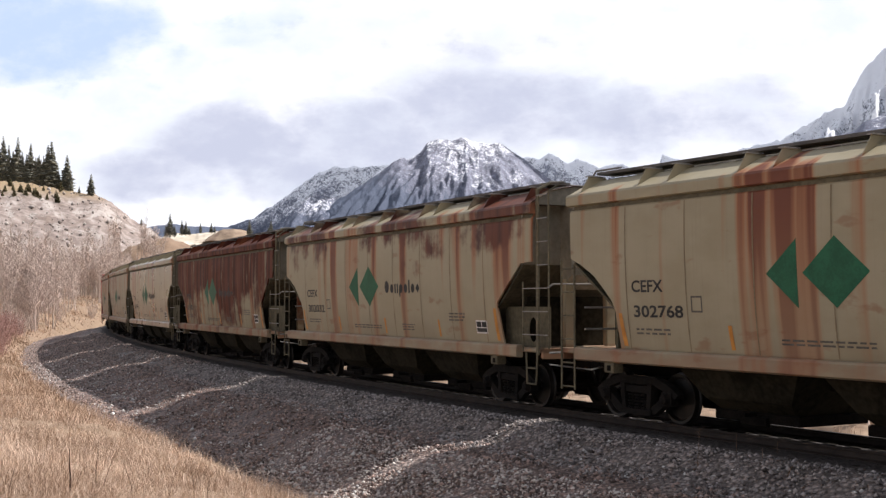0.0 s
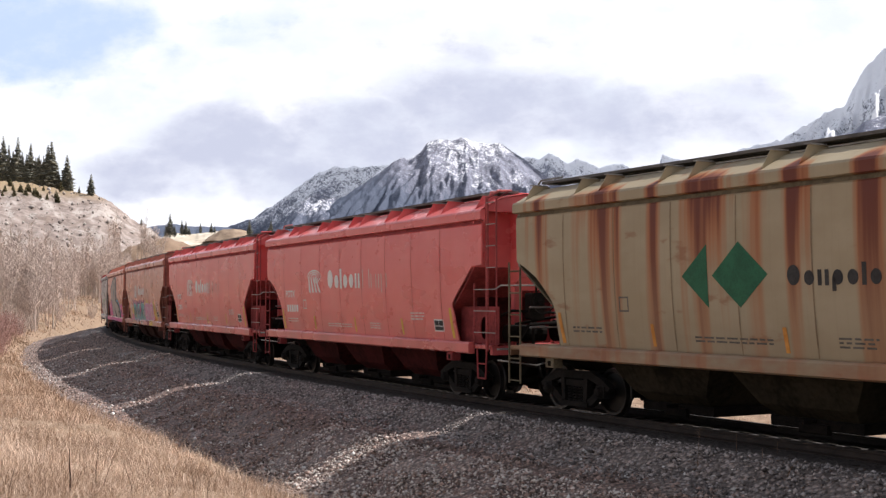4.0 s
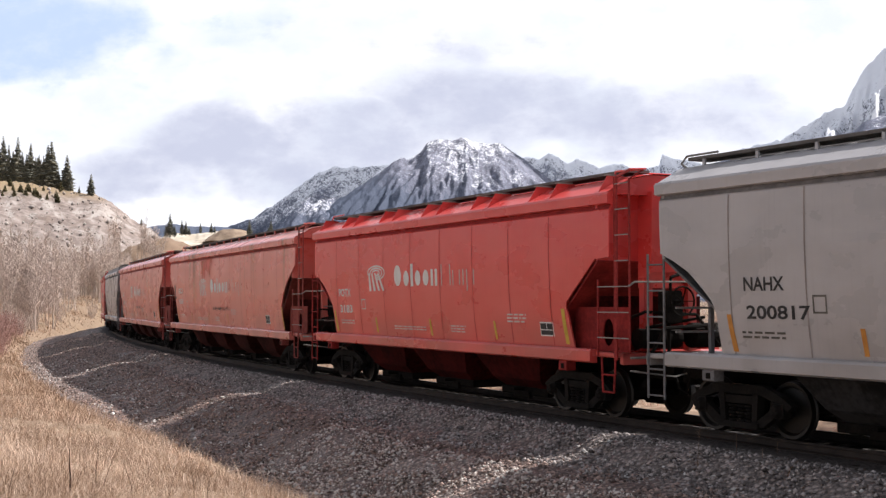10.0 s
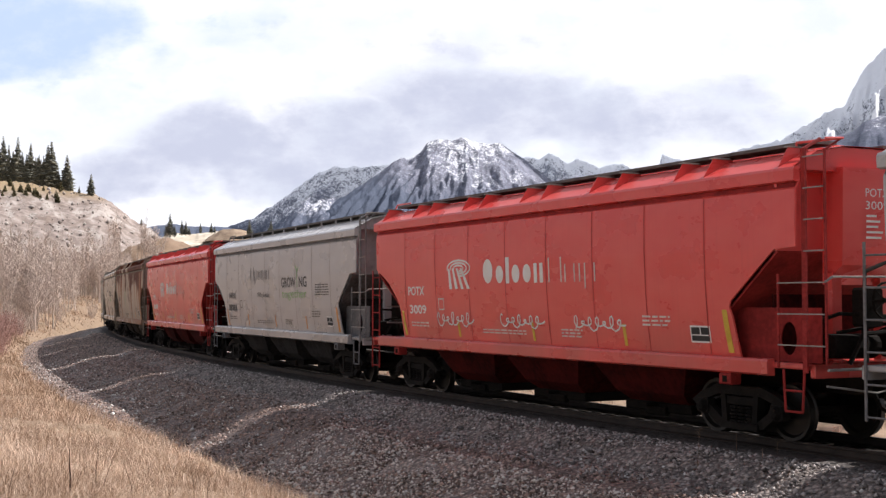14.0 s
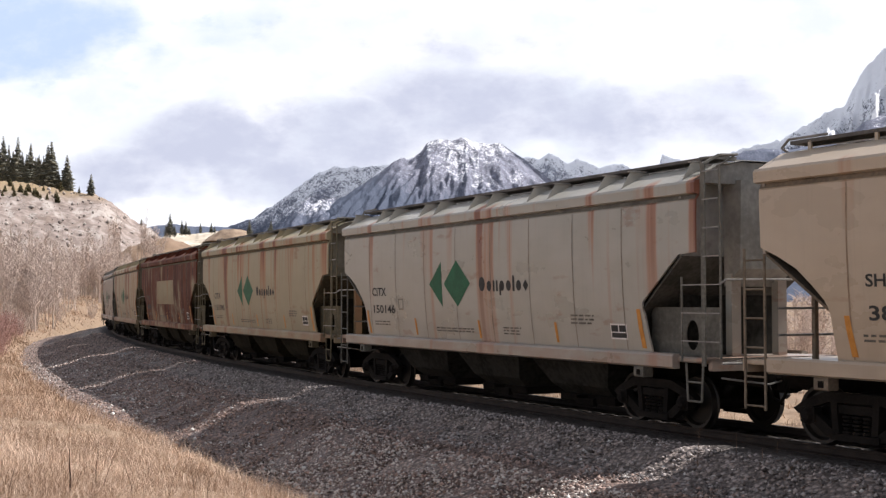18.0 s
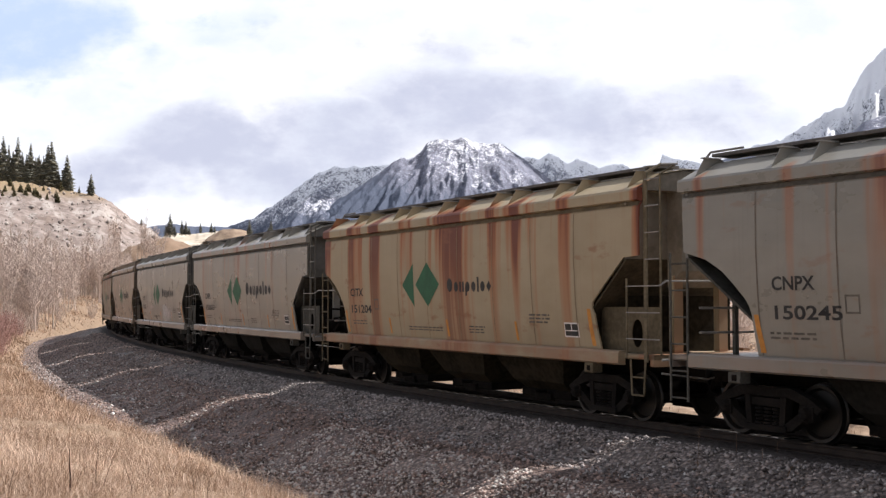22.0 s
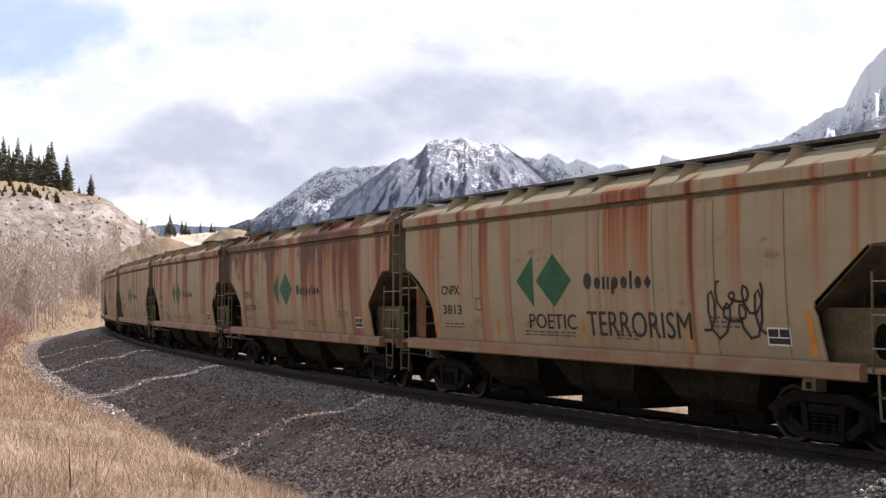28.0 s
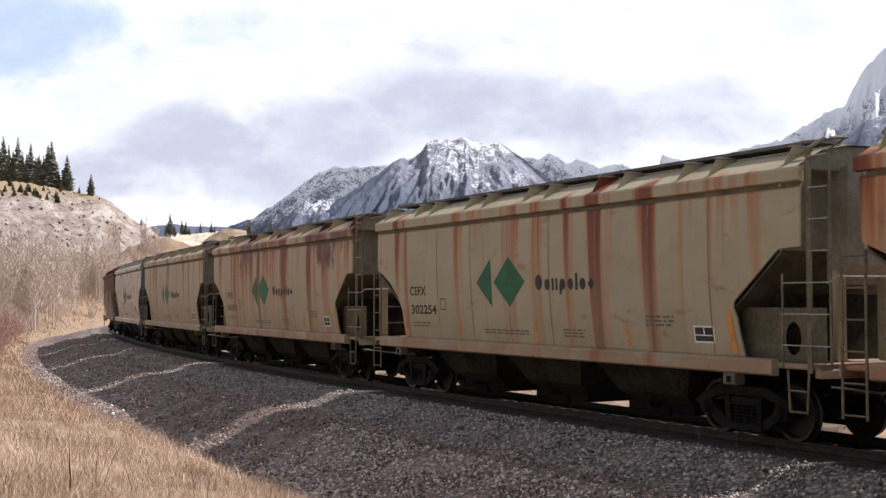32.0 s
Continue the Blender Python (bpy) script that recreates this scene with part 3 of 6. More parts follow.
def ballast_material():
    n = Nodes("crushed_stone_ballast", 0.6, spec=0.4)
    o = n.co.outputs["Object"]
    uv = n.t.nodes.new("ShaderNodeUVMap")
    uv.uv_map = "bed"
    along, lat, _ = n.xyz(uv.outputs[0])
    uvn = n.noise(o, 0.35, 4)
    cell = n.t.nodes.new("ShaderNodeTexVoronoi")
    n.link(o, cell.inputs["Vector"])
    cell.inputs["Scale"].default_value = 13.0
    tone = n.xyz(cell.outputs["Color"])[0]
    c = n.mix(tone, (0.124, 0.102, 0.091), (0.461, 0.389, 0.354))
    earth = n.mix(tone, (0.099, 0.061, 0.050), (0.354, 0.234, 0.191))
    edge = n.math("ADD", lat, n.math("MULTIPLY", n.math("SUBTRACT", uvn, 0.5), 2.5))
    c = n.mix(n.math("MULTIPLY", n.ramp(edge, 2.5, 3.9), 0.9), c, earth)
    pale = n.math("MULTIPLY", n.ramp(n.math("ADD", edge, n.ramp(along, 3.0, -7.0, 0.0, 1.3)), 4.6, 5.8), n.ramp(n.noise(o, 0.9, 4), 0.42, 0.62))
    c = n.mix(n.math("MULTIPLY", pale, 0.45), c, n.mix(tone, (0.395, 0.312, 0.272), (0.822, 0.707, 0.625)))
    # darker bed around the rails: shade beneath the train put into the colour
    train_shade = n.ramp(n.math("ABSOLUTE", lat), 1.4, 1.9, 1.0, 0.0)
    c = n.mix(n.math("MULTIPLY", train_shade, 0.8), c, (0.033, 0.028, 0.025))
    # gaps between the stone cells are drawn darker in the colour
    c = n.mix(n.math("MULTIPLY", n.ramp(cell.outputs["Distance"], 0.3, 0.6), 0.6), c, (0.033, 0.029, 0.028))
    n.bump(n.math("SUBTRACT", 1.0, cell.outputs["Distance"]), 0.05, 0.9)
    return n.done(c)


M_BALLAST = ballast_material()
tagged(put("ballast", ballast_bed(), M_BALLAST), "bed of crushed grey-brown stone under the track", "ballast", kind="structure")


def swept_rail(lat):
    prof = [(-0.07, -0.17), (0.07, -0.17), (0.07, -0.155), (0.01, -0.13), (0.01, -0.045), (0.036, -0.035), (0.036, -0.006), (0.03, 0.0), (-0.03, 0.0), (-0.036, -0.006), (-0.036, -0.035), (-0.01, -0.045), (-0.01, -0.13), (-0.07, -0.155)]
    s = np.concatenate([np.arange(-840, -60, 12), np.arange(-60, 220, 2.0), np.arange(220, 880, 12)])
    v = []
    for a in s:
        for dl, dz in prof:
            v.append(on_track(a, lat + dl, dz))
    n = len(prof)
    f = [(i * n + j, i * n + (j + 1) % n, (i + 1) * n + (j + 1) % n, (i + 1) * n + j) for i in range(len(s) - 1) for j in range(n)]
    return mesh_of("rail", v, f)


track = tagged(new("railway_track"), "curving single railway track with steel rails on timber ties", "railway track", kind="structure")
put("rail", swept_rail(0.755), M_RAIL, track)
put("rail", swept_rail(-0.755), M_RAIL, track)
tie_mesh = Shape().box(-0.11, 0.11, -1.28, 1.28, -0.36, -0.172, 0.015).mesh("tie")
for i in range(170):
    sx = -30 + i * 0.52
    x, y, z = on_track(sx)
    tie = put("tie", tie_mesh, M_TIE, track)
    tie.matrix_local = pose(float(x), float(y), float(z), 0, 0, math.degrees(float(np.interp(sx, TS, TT))))


def stones(count, s0, s1, l0, l1, r0, r1, seed):
    """Loose stones on the bed, each a squashed octahedron of its own shape."""
    g = np.random.default_rng(seed)
    s, lat = g.uniform(s0, s1, count), g.uniform(l0, l1, count)
    x, y, z = on_track(s, lat)
    z = z + bed_height(lat, s)
    rad = r0 + (r1 - r0) * g.random(count) ** 2.5
    base = np.array([(1, 0, 0), (-1, 0, 0), (0, 1, 0), (0, -1, 0), (0, 0, 1), (0, 0, -1)], float)
    tri = np.array([(0, 2, 4), (2, 1, 4), (1, 3, 4), (3, 0, 4), (2, 0, 5), (1, 2, 5), (3, 1, 5), (0, 3, 5)])
    v = base[None] * g.uniform(0.55, 1.2, (count, 6, 1)) + g.normal(0, 0.16, (count, 6, 3))
    v[:, :, 2] *= 0.75
    a = g.uniform(0, 6.283, count)[:, None]
    vx, vy = v[:, :, 0] * np.cos(a) - v[:, :, 1] * np.sin(a), v[:, :, 0] * np.sin(a) + v[:, :, 1] * np.cos(a)
    v = np.stack([vx, vy, v[:, :, 2]], axis=-1) * rad[:, None, None] + np.stack([x, y, z + rad * 0.25], axis=-1)[:, None, :]
    f = tri[None] + (np.arange(count) * 6)[:, None, None]
    return mesh_np("ballast_stones", v.reshape(-1, 3), f.reshape(-1, 3))


M_GREYSTONE = island("grey_stone", (0.061, 0.051, 0.047), (0.528, 0.470, 0.445), 0.55, 0.45)
M_STONE = island("loose_stone", (0.064, 0.043, 0.034), (0.532, 0.386, 0.327), 0.55, 0.45)
M_STONE2 = island("pale_stone", (0.275, 0.250, 0.231), (0.850, 0.825, 0.787), 0.55, 0.45)
tagged(put("ballast_stones", stones(14500, -16, 22, 1.6, 3.5, 0.018, 0.06, 3), M_GREYSTONE), "loose crushed grey stones on the track shoulder", "stones", kind="stuff")
tagged(put("ballast_stones", stones(22000, -16, 22, 3.0, 7.0, 0.015, 0.06, 31), M_STONE), "loose brown stones on the bank below the track", "stones", kind="stuff")
tagged(put("ballast_stones", stones(16000, 22, 75, 1.4, 7.0, 0.03, 0.075, 4), island("dark_stone", (0.060, 0.045, 0.038), (0.508, 0.389, 0.337), 0.55, 0.45)), "loose crushed grey stones on the track shoulder", "stones", kind="stuff")
tagged(put("pale_stones", stones(4200, -18, 40, 2.0, 6.8, 0.02, 0.05, 6), M_STONE2), "pale stones scattered over the ballast", "stones", kind="stuff")
tagged(put("pale_stones", stones(9000, -16, 1.0, 3.9, 6.1, 0.014, 0.05, 61), island("tan_stone", (0.349, 0.284, 0.251), (0.880, 0.822, 0.757), 0.55, 0.45)), "pale brown gravel at the foot of the bank", "stones", kind="stuff")
tagged(put("pale_stones", stones(1600, -16, 46, 4.4, 7.9, 0.02, 0.085, 5), M_STONE2), "pale loose stones along the grass edge", "stones", kind="stuff")


def boulders(count, seed):
    """Dark stones lying on the gravel slope of the hill."""
    g = np.random.default_rng(seed)
    az = np.array([azim(q) for q in g.uniform(-80, 290, count)])
    r = g.uniform(275, 384, count)
    x, y = np.sin(az) * r, np.cos(az) * r
    z = ground_height(x, y)[0]
    ok = z > 7
    x, y, z = x[ok], y[ok], z[ok]
    n = len(x)
    rad = 0.15 + 0.62 * g.random(n) ** 3.5
    base = np.array([(1, 0, 0), (-1, 0, 0), (0, 1, 0), (0, -1, 0), (0, 0, 1), (0, 0, -1)], float)
    tri = np.array([(0, 2, 4), (2, 1, 4), (1, 3, 4), (3, 0, 4), (2, 0, 5), (1, 2, 5), (3, 1, 5), (0, 3, 5)])
    v = base[None] * g.uniform(0.6, 1.3, (n, 6, 1)) + g.normal(0, 0.15, (n, 6, 3))
    v = v * rad[:, None, None] + np.stack([x, y, z + 0.2], axis=-1)[:, None, :]
    return mesh_np("boulders", v.reshape(-1, 3), (tri[None] + (np.arange(n) * 6)[:, None, None]).reshape(-1, 3))


tagged(put("boulders", boulders(620, 8), island("slope_boulder", (0.26, 0.225, 0.205), (0.52, 0.47, 0.43), 0.9)), "dark and pale boulders on the gravel hillside", "boulders", kind="stuff")

# ---- hopper wagons ----
def side_y(z):
    return float(np.interp(z, [1.30, 1.8, 2.4, 3.1, 3.7, 3.95, 4.06], [1.40, 1.475, 1.525, 1.555, 1.555, 1.545, 1.475]))


SIDE_Z = [1.30, 1.65, 2.0, 2.12, 2.23, 2.45, 2.70, 2.90, 3.045, 3.07, 3.4, 3.75, 3.95, 4.06]
CUT_LEFT = ([1.30, 2.0, 2.12, 2.3, 2.70, 2.92, 2.99, 4.06], [-6.06, -6.12, -6.16, -6.27, -6.74, -7.15, -7.46, -7.5])
CUT_RIGHT = ([1.30, 2.0, 2.12, 2.23, 3.045, 3.07, 4.06], [6.48, 6.36, 6.30, 6.32, 7.40, 7.86, 7.86])


def shift(x, e):
    return x + e if x > 0 else x


LONG_LEFT = ([1.30, 1.64, 2.1, 2.51, 2.9, 3.15, 3.4, 4.06], [-6.05, -6.15, -6.25, -6.43, -6.8, -7.17, -7.45, -7.5])
LONG_RIGHT = ([1.30, 1.64, 2.1, 2.51, 2.9, 3.15, 3.4, 4.06], [6.2, 6.1, 6.15, 6.43, 6.9, 7.4, 7.8, 7.86])


def side_panel(sign, e, open_left=0.0):
    left, right = (LONG_LEFT, LONG_RIGHT) if e > 1 else (CUT_LEFT, CUT_RIGHT)
    left = (left[0], [q + open_left * (q > -7.3) for q in left[1]])
    cols = 14
    v, f = [], []
    for inner in (0, 1):
        for z in SIDE_Z:
            a, b = float(np.interp(z, *left)), float(np.interp(z, *right)) + e
            for i in range(cols):
                v.append((a + (b - a) * i / (cols - 1), sign * (side_y(z) - 0.035 * inner), z))
    r, n = len(SIDE_Z), len(SIDE_Z) * cols
    for j in range(r - 1):
        for i in range(cols - 1):
            q = (j * cols + i, j * cols + i + 1, (j + 1) * cols + i + 1, (j + 1) * cols + i)
            f += [q, tuple(k + n for k in reversed(q))]
        for i in (0, cols - 1):
            f.append((j * cols + i, (j + 1) * cols + i, (j + 1) * cols + i + n, j * cols + i + n))
    for i in range(cols - 1):
        for j in (0, r - 1):
            f.append((j * cols + i, j * cols + i + 1, j * cols + i + 1 + n, j * cols + i + n))
    return Shape().add(v, f).mesh("side_panel", False)


def ladder(x0, x1, y, z0, z1, step=0.36, r=0.017):
    s = Shape().box(x0 - 0.02, x0 + 0.02, y - 0.012, y + 0.012, z0, z1).box(x1 - 0.02, x1 + 0.02, y - 0.012, y + 0.012, z0, z1)
    z = z0 + 0.06
    while z < z1 - 0.02:
        s.tube((x0, y, z), (x1, y, z), r, 5)
        z += step
    return s.mesh("ladder")


def plate(points, y0, y1, name):
    return Shape().prism_y(points, y0, y1).mesh(name)


def slanted(a, b, half_a, half_b, thick=0.04):
    """A plate across the wagon from corner a to corner b, given as (x, z), with its half width at each."""
    (x0, z0), (x1, z1) = a, b
    nx, nz = z1 - z0, x0 - x1
    k = thick / math.hypot(nx, nz)
    v = []
    for dx, dz in ((0, 0), (nx * k, nz * k)):
        v += [(x0 + dx, -half_a, z0 + dz), (x0 + dx, half_a, z0 + dz), (x1 + dx, half_b, z1 + dz), (x1 + dx, -half_b, z1 + dz)]
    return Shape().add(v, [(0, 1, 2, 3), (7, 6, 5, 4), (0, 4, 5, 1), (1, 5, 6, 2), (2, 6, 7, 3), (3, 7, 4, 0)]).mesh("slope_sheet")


def web_plate(x0, x1, hx, y):
    """An upright plate with an oval hole."""
    z0, z1, hz, n = 1.30, 2.14, 1.66, 20
    inner, outer = [], []
    for i in range(n):
        a = 2 * math.pi * i / n
        c, s = math.cos(a), math.sin(a)
        inner.append((hx + 0.17 * c, hz + 0.26 * s))
        k = min((x1 - hx if c > 0 else hx - x0) / max(abs(c), 1e-6), (z1 - hz if s > 0 else hz - z0) / max(abs(s), 1e-6))
        outer.append((hx + k * c, hz + k * s))
    corner = [(x0, z0), (x1, z0), (x1, z1), (x0, z1)]
    for c in corner:
        j = min(range(n), key=lambda i: math.hypot(outer[i][0] - c[0], outer[i][1] - c[1]))
        outer[j] = c
    v = [(x, yy, z) for yy in (y, y + 0.02) for ring in (inner, outer) for x, z in ring]
    f = []
    for i in range(n):
        k = (i + 1) % n
        f += [(i, k, n + k, n + i), (2 * n + i, 3 * n + i, 3 * n + k, 2 * n + k), (i, 2 * n + i, 2 * n + k, k), (n + i, n + k, 3 * n + k, 3 * n + i)]
    return Shape().add(v, f).mesh("web_plate")


def hopper(x, k=1.0):
    top = [(x - 1.62 * k, -1.38), (x + 1.62 * k, -1.38), (x + 1.62 * k, 1.38), (x - 1.62 * k, 1.38)]
    mid = [(x - 1.02 * k, -0.98), (x + 1.02 * k, -0.98), (x + 1.02 * k, 0.98), (x - 1.02 * k, 0.98)]
    low = [(x - 0.86 * k, -0.72), (x + 0.86 * k, -0.72), (x + 0.86 * k, 0.72), (x - 0.86 * k, 0.72)]
    v = [(*p, 1.34) for p in top] + [(*p, 0.56) for p in mid] + [(*p, 0.36) for p in low]
    f = [(j * 4 + i, j * 4 + (i + 1) % 4, (j + 1) * 4 + (i + 1) % 4, (j + 1) * 4 + i) for j in range(2) for i in range(4)]
    return Shape().add(v, f + [(0, 1, 2, 3), (8, 9, 10, 11)]).mesh("hopper")


def wheel_mesh(x, y):
    o = 1 if y > 0 else -1
    prof = [(0.10, y + 0.075 * o), (0.11, y + 0.03 * o), (0.36, y + 0.0 * o), (0.40, y + 0.055 * o), (0.452, y + 0.06 * o), (0.458, y - 0.03 * o), (0.485, y - 0.05 * o), (0.485, y - 0.075 * o), (0.40, y - 0.07 * o), (0.36, y - 0.03 * o), (0.10, y - 0.06 * o)]
    return Shape().lathe_y(x, 0.457, prof).mesh("wheel")


def sideframe(x, y):
    """A cast frame: arched top member, raked lower members, two columns, springs between them and a box over each journal."""
    s = Shape()
    top = [(-1.20, 0.55), (-0.95, 0.70), (-0.55, 0.84), (0.55, 0.84), (0.95, 0.70), (1.20, 0.55), (1.10, 0.47), (0.85, 0.58), (0.50, 0.69), (-0.50, 0.69), (-0.85, 0.58), (-1.10, 0.47)]
    s.prism_y([(x + a, z) for a, z in top], y - 0.08, y + 0.08)
    for q in (-1, 1):
        rake = [(1.05, 0.56), (0.90, 0.58), (0.42, 0.27), (0.42, 0.15), (0.56, 0.17), (0.98, 0.46)]
        s.prism_y([(x + q * a, z) for a, z in rake], y - 0.07, y + 0.07)
        s.prism_y([(x + q * 0.30, 0.24), (x + q * 0.42, 0.24), (x + q * 0.46, 0.72), (x + q * 0.34, 0.72)], y - 0.08, y + 0.08)
        s.prism_y([(x + q * 0.76, 0.58), (x + q * 0.76, 0.36), (x + q * 0.84, 0.33), (x + q * 0.96, 0.33), (x + q * 1.04, 0.36), (x + q * 1.04, 0.58)], y - 0.10, y + 0.06)
        s.lathe_y(x + q * 0.89, 0.457, [(0.02, y - 0.19), (0.085, y - 0.18), (0.10, y - 0.14), (0.12, y - 0.10), (0.12, y + 0.1), (0.02, y + 0.12)], 14)
        for k in range(3):
            a = 2.094 * k + 0.5
            s.tube((x + q * 0.89 + 0.055 * math.cos(a), y - 0.20, 0.457 + 0.055 * math.sin(a)), (x + q * 0.89 + 0.055 * math.cos(a), y - 0.17, 0.457 + 0.055 * math.sin(a)), 0.018, 5)
    s.prism_y([(x - 0.46, 0.13), (x + 0.46, 0.13), (x + 0.46, 0.23), (x - 0.46, 0.23)], y - 0.10, y + 0.10)
    for q in (-0.19, 0.0, 0.19):
        for k in range(5):
            s.tube((x + q, y, 0.24 + 0.058 * k), (x + q, y, 0.272 + 0.058 * k), 0.085 if k % 2 == 0 else 0.07, 8)
    s.prism_y([(x - 0.32, 0.53), (x + 0.32, 0.53), (x + 0.32, 0.66), (x - 0.32, 0.66)], y - 0.06, y + 0.14)
    return s.mesh("sideframe")


def brake_wheel(x, y, z):
    s = Shape()
    n = 20
    for i in range(n):
        a, b = 2 * math.pi * i / n, 2 * math.pi * (i + 1) / n
        s.tube((x, y + 0.27 * math.cos(a), z + 0.27 * math.sin(a)), (x, y + 0.27 * math.cos(b), z + 0.27 * math.sin(b)), 0.018, 5)
    for i in range(5):
        a = 2 * math.pi * i / 5
        s.tube((x, y, z), (x, y + 0.27 * math.cos(a), z + 0.27 * math.sin(a)), 0.012, 4)
    s.tube((x - 0.22, y, z), (x, y, z), 0.035, 6)
    return s.mesh("brake_wheel")


def wagon_meshes(e, posts, open_left=0.0):
    """All parts of a wagon as (name, mesh, which material, parent part)."""
    P = []
    r = lambda x: shift(x, e)
    for sg in (-1, 1):
        P.append(("side_panel", side_panel(sg, e, open_left), "paint", None))
        fas = [(sg * a, z) for a, z in [(1.53, 4.055), (1.60, 4.075), (1.605, 4.24), (1.57, 4.285), (1.48, 4.30), (1.48, 4.055)]]
        P.append(("eave_band", Shape().prism_x(fas, -7.56, r(7.9)).mesh("eave_band"), "paint", None))
        sill = [(sg * a, z) for a, z in [(1.39, 1.08), (1.50, 1.08), (1.55, 1.11), (1.55, 1.30), (1.52, 1.335), (1.39, 1.345)]]
        P.append(("side_sill", Shape().prism_x(sill, -7.37, r(7.22)).mesh("side_sill"), "paint", None))
        P.append(("running_board", Shape().box(-7.35, r(7.7), sg * 0.50 if sg > 0 else -1.0, sg * 1.0 if sg > 0 else -0.50, 4.69, 4.745).mesh("running_board"), "board", None))
        # dark strip that draws the line of shade below the eave band
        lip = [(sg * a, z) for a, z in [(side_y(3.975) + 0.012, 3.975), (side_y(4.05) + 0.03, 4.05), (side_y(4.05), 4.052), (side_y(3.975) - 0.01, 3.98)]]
        P.append(("eave_shade_strip", Shape().prism_x(lip, -7.48, r(7.84)).mesh("eave_shade_strip"), "shaded", None))
    # roof with cross corrugations
    prof = [(-1.57, 4.285), (-1.05, 4.56), (-0.5, 4.665), (0, 4.675), (0.5, 4.665), (1.05, 4.56), (1.57, 4.285)]
    xs = np.linspace(-7.5, r(7.84), 61)
    v = [(x, y, z + (0.008 if (i % 2 and abs(y) < 1.5) else 0)) for i, x in enumerate(xs) for y, z in prof]
    k = len(prof)
    f = [(i * k + j, i * k + j + 1, (i + 1) * k + j + 1, (i + 1) * k + j) for i in range(60) for j in range(k - 1)]
    P.append(("roof", Shape().add(v, f).mesh("roof"), "paint", None))
    n_h = 5 if e < 1 else 6
    for i in range(n_h):
        x0 = -7.0 + i * (14.2 + e) / n_h
        P.append(("hatch_cover", Shape().box(x0, x0 + (14.2 + e) / n_h - 0.12, -0.34, 0.34, 4.63, 4.74, 0.03).mesh("hatch_cover"), "galv", None))
    n_b = 12 if e < 1 else 16
    for i in range(n_b):
        x = -6.95 + i * (14.2 + e) / (n_b - 1)
        for sg in (-1, 1):
            if sg > 0 and i % 2:
                continue
            if posts:
                P.append(("bracket", Shape().box(x - 0.03, x + 0.03, sg * 0.98 - 0.02, sg * 0.98 + 0.02, 4.52, 4.72).mesh("bracket"), "paint", None))
                continue
            x += 0.24 * (1 if i % 2 else -1)
            gus = [(sg * a, z) for a, z in [(0.90, 4.63), (1.32, 4.63), (1.53, 4.30), (1.05, 4.555), (0.90, 4.585)]]
            P.append(("bracket", Shape().prism_x(gus, x - 0.008, x + 0.008).mesh("bracket"), "paint", None))
            if sg < 0:
                tread = Shape()
                for k in range(7):
                    tread.box(x - 0.07, x + 0.05, -1.34 + 0.055 * k, -1.305 + 0.055 * k, 4.632, 4.652)
                P.append(("step_tread", tread.box(x - 0.008, x + 0.008, -1.34, -0.98, 4.632, 4.644).mesh("step_tread"), "rung", None))
    # ends: upright wall above, sloping sheet below it, webs, platform
    P.append(("end_wall", Shape().box(r(7.40), r(7.46), -1.53, 1.53, 3.02, 4.30).mesh("end_wall"), "end", None))
    P.append(("end_column", Shape().prism_y([(r(7.46), 2.50), (r(7.88), 2.80), (r(7.92), 4.32), (r(7.46), 4.34)], -0.60, 0.60).mesh("end_column"), "end", None))
    P.append(("end_column", Shape().prism_y([(-7.42, 2.50), (-7.42, 4.34), (-7.70, 4.32), (-7.66, 2.80)], -0.60, 0.60).mesh("end_column"), "end", None))
    gable = [(-1.53, 4.26), (-1.05, 4.545), (-0.5, 4.65), (0.5, 4.65), (1.05, 4.545), (1.53, 4.26)]
    P.append(("end_gable", Shape().prism_x(gable, r(7.72), r(7.78)).mesh("end_gable"), "end", None))
    P.append(("end_gable", Shape().prism_x(gable, -7.46, -7.40).mesh("end_gable"), "end", None))
    P.append(("end_soffit", Shape().box(r(7.46), r(7.72), -1.5, 1.5, 4.26, 4.30).mesh("end_soffit"), "paint", None))
    P.append(("end_wall", Shape().box(-7.44, -7.38, -1.53, 1.53, 2.95, 4.30).mesh("end_wall"), "end", None))
    # sloping sheets and web take darker copies of the coat as painted shade
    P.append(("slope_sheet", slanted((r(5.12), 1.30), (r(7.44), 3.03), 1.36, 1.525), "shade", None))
    P.append(("slope_sheet", slanted((-7.40, 2.98), (-5.1, 1.30), 1.52, 1.36), "half_shade", None))
    P.append(("web_plate", web_plate(r(6.2), r(8.05), r(7.36), -1.22), "half_shade", None))
    for yp in (-0.52, 0.52):
        P.append(("end_post", Shape().box(r(7.52), r(7.68), yp - 0.1, yp + 0.1, 1.3, 2.72, 0.02).mesh("end_post"), "paint", None))
    for yp in (-0.5, 0.5):
        P.append(("end_post", Shape().box(-7.38, -7.31, yp - 0.04, yp + 0.04, 1.28, 2.96, 0.01).mesh("end_post"), "shaded", None))
    P.append(("brace_rail", Shape().path([(-7.36, -1.3, 2.1), (-7.36, 1.3, 2.1)], 0.02).path([(-7.36, -1.3, 1.68), (-7.36, 1.3, 1.68)], 0.02).mesh("brace_rail"), "rung", None))
    # plate added to close the view through, darkened like the shaded gear there
    P.append(("backing_plate", Shape().box(r(6.95), r(7.0), -1.18, 1.25, 1.28, 2.35).mesh("backing_plate"), "under", None))
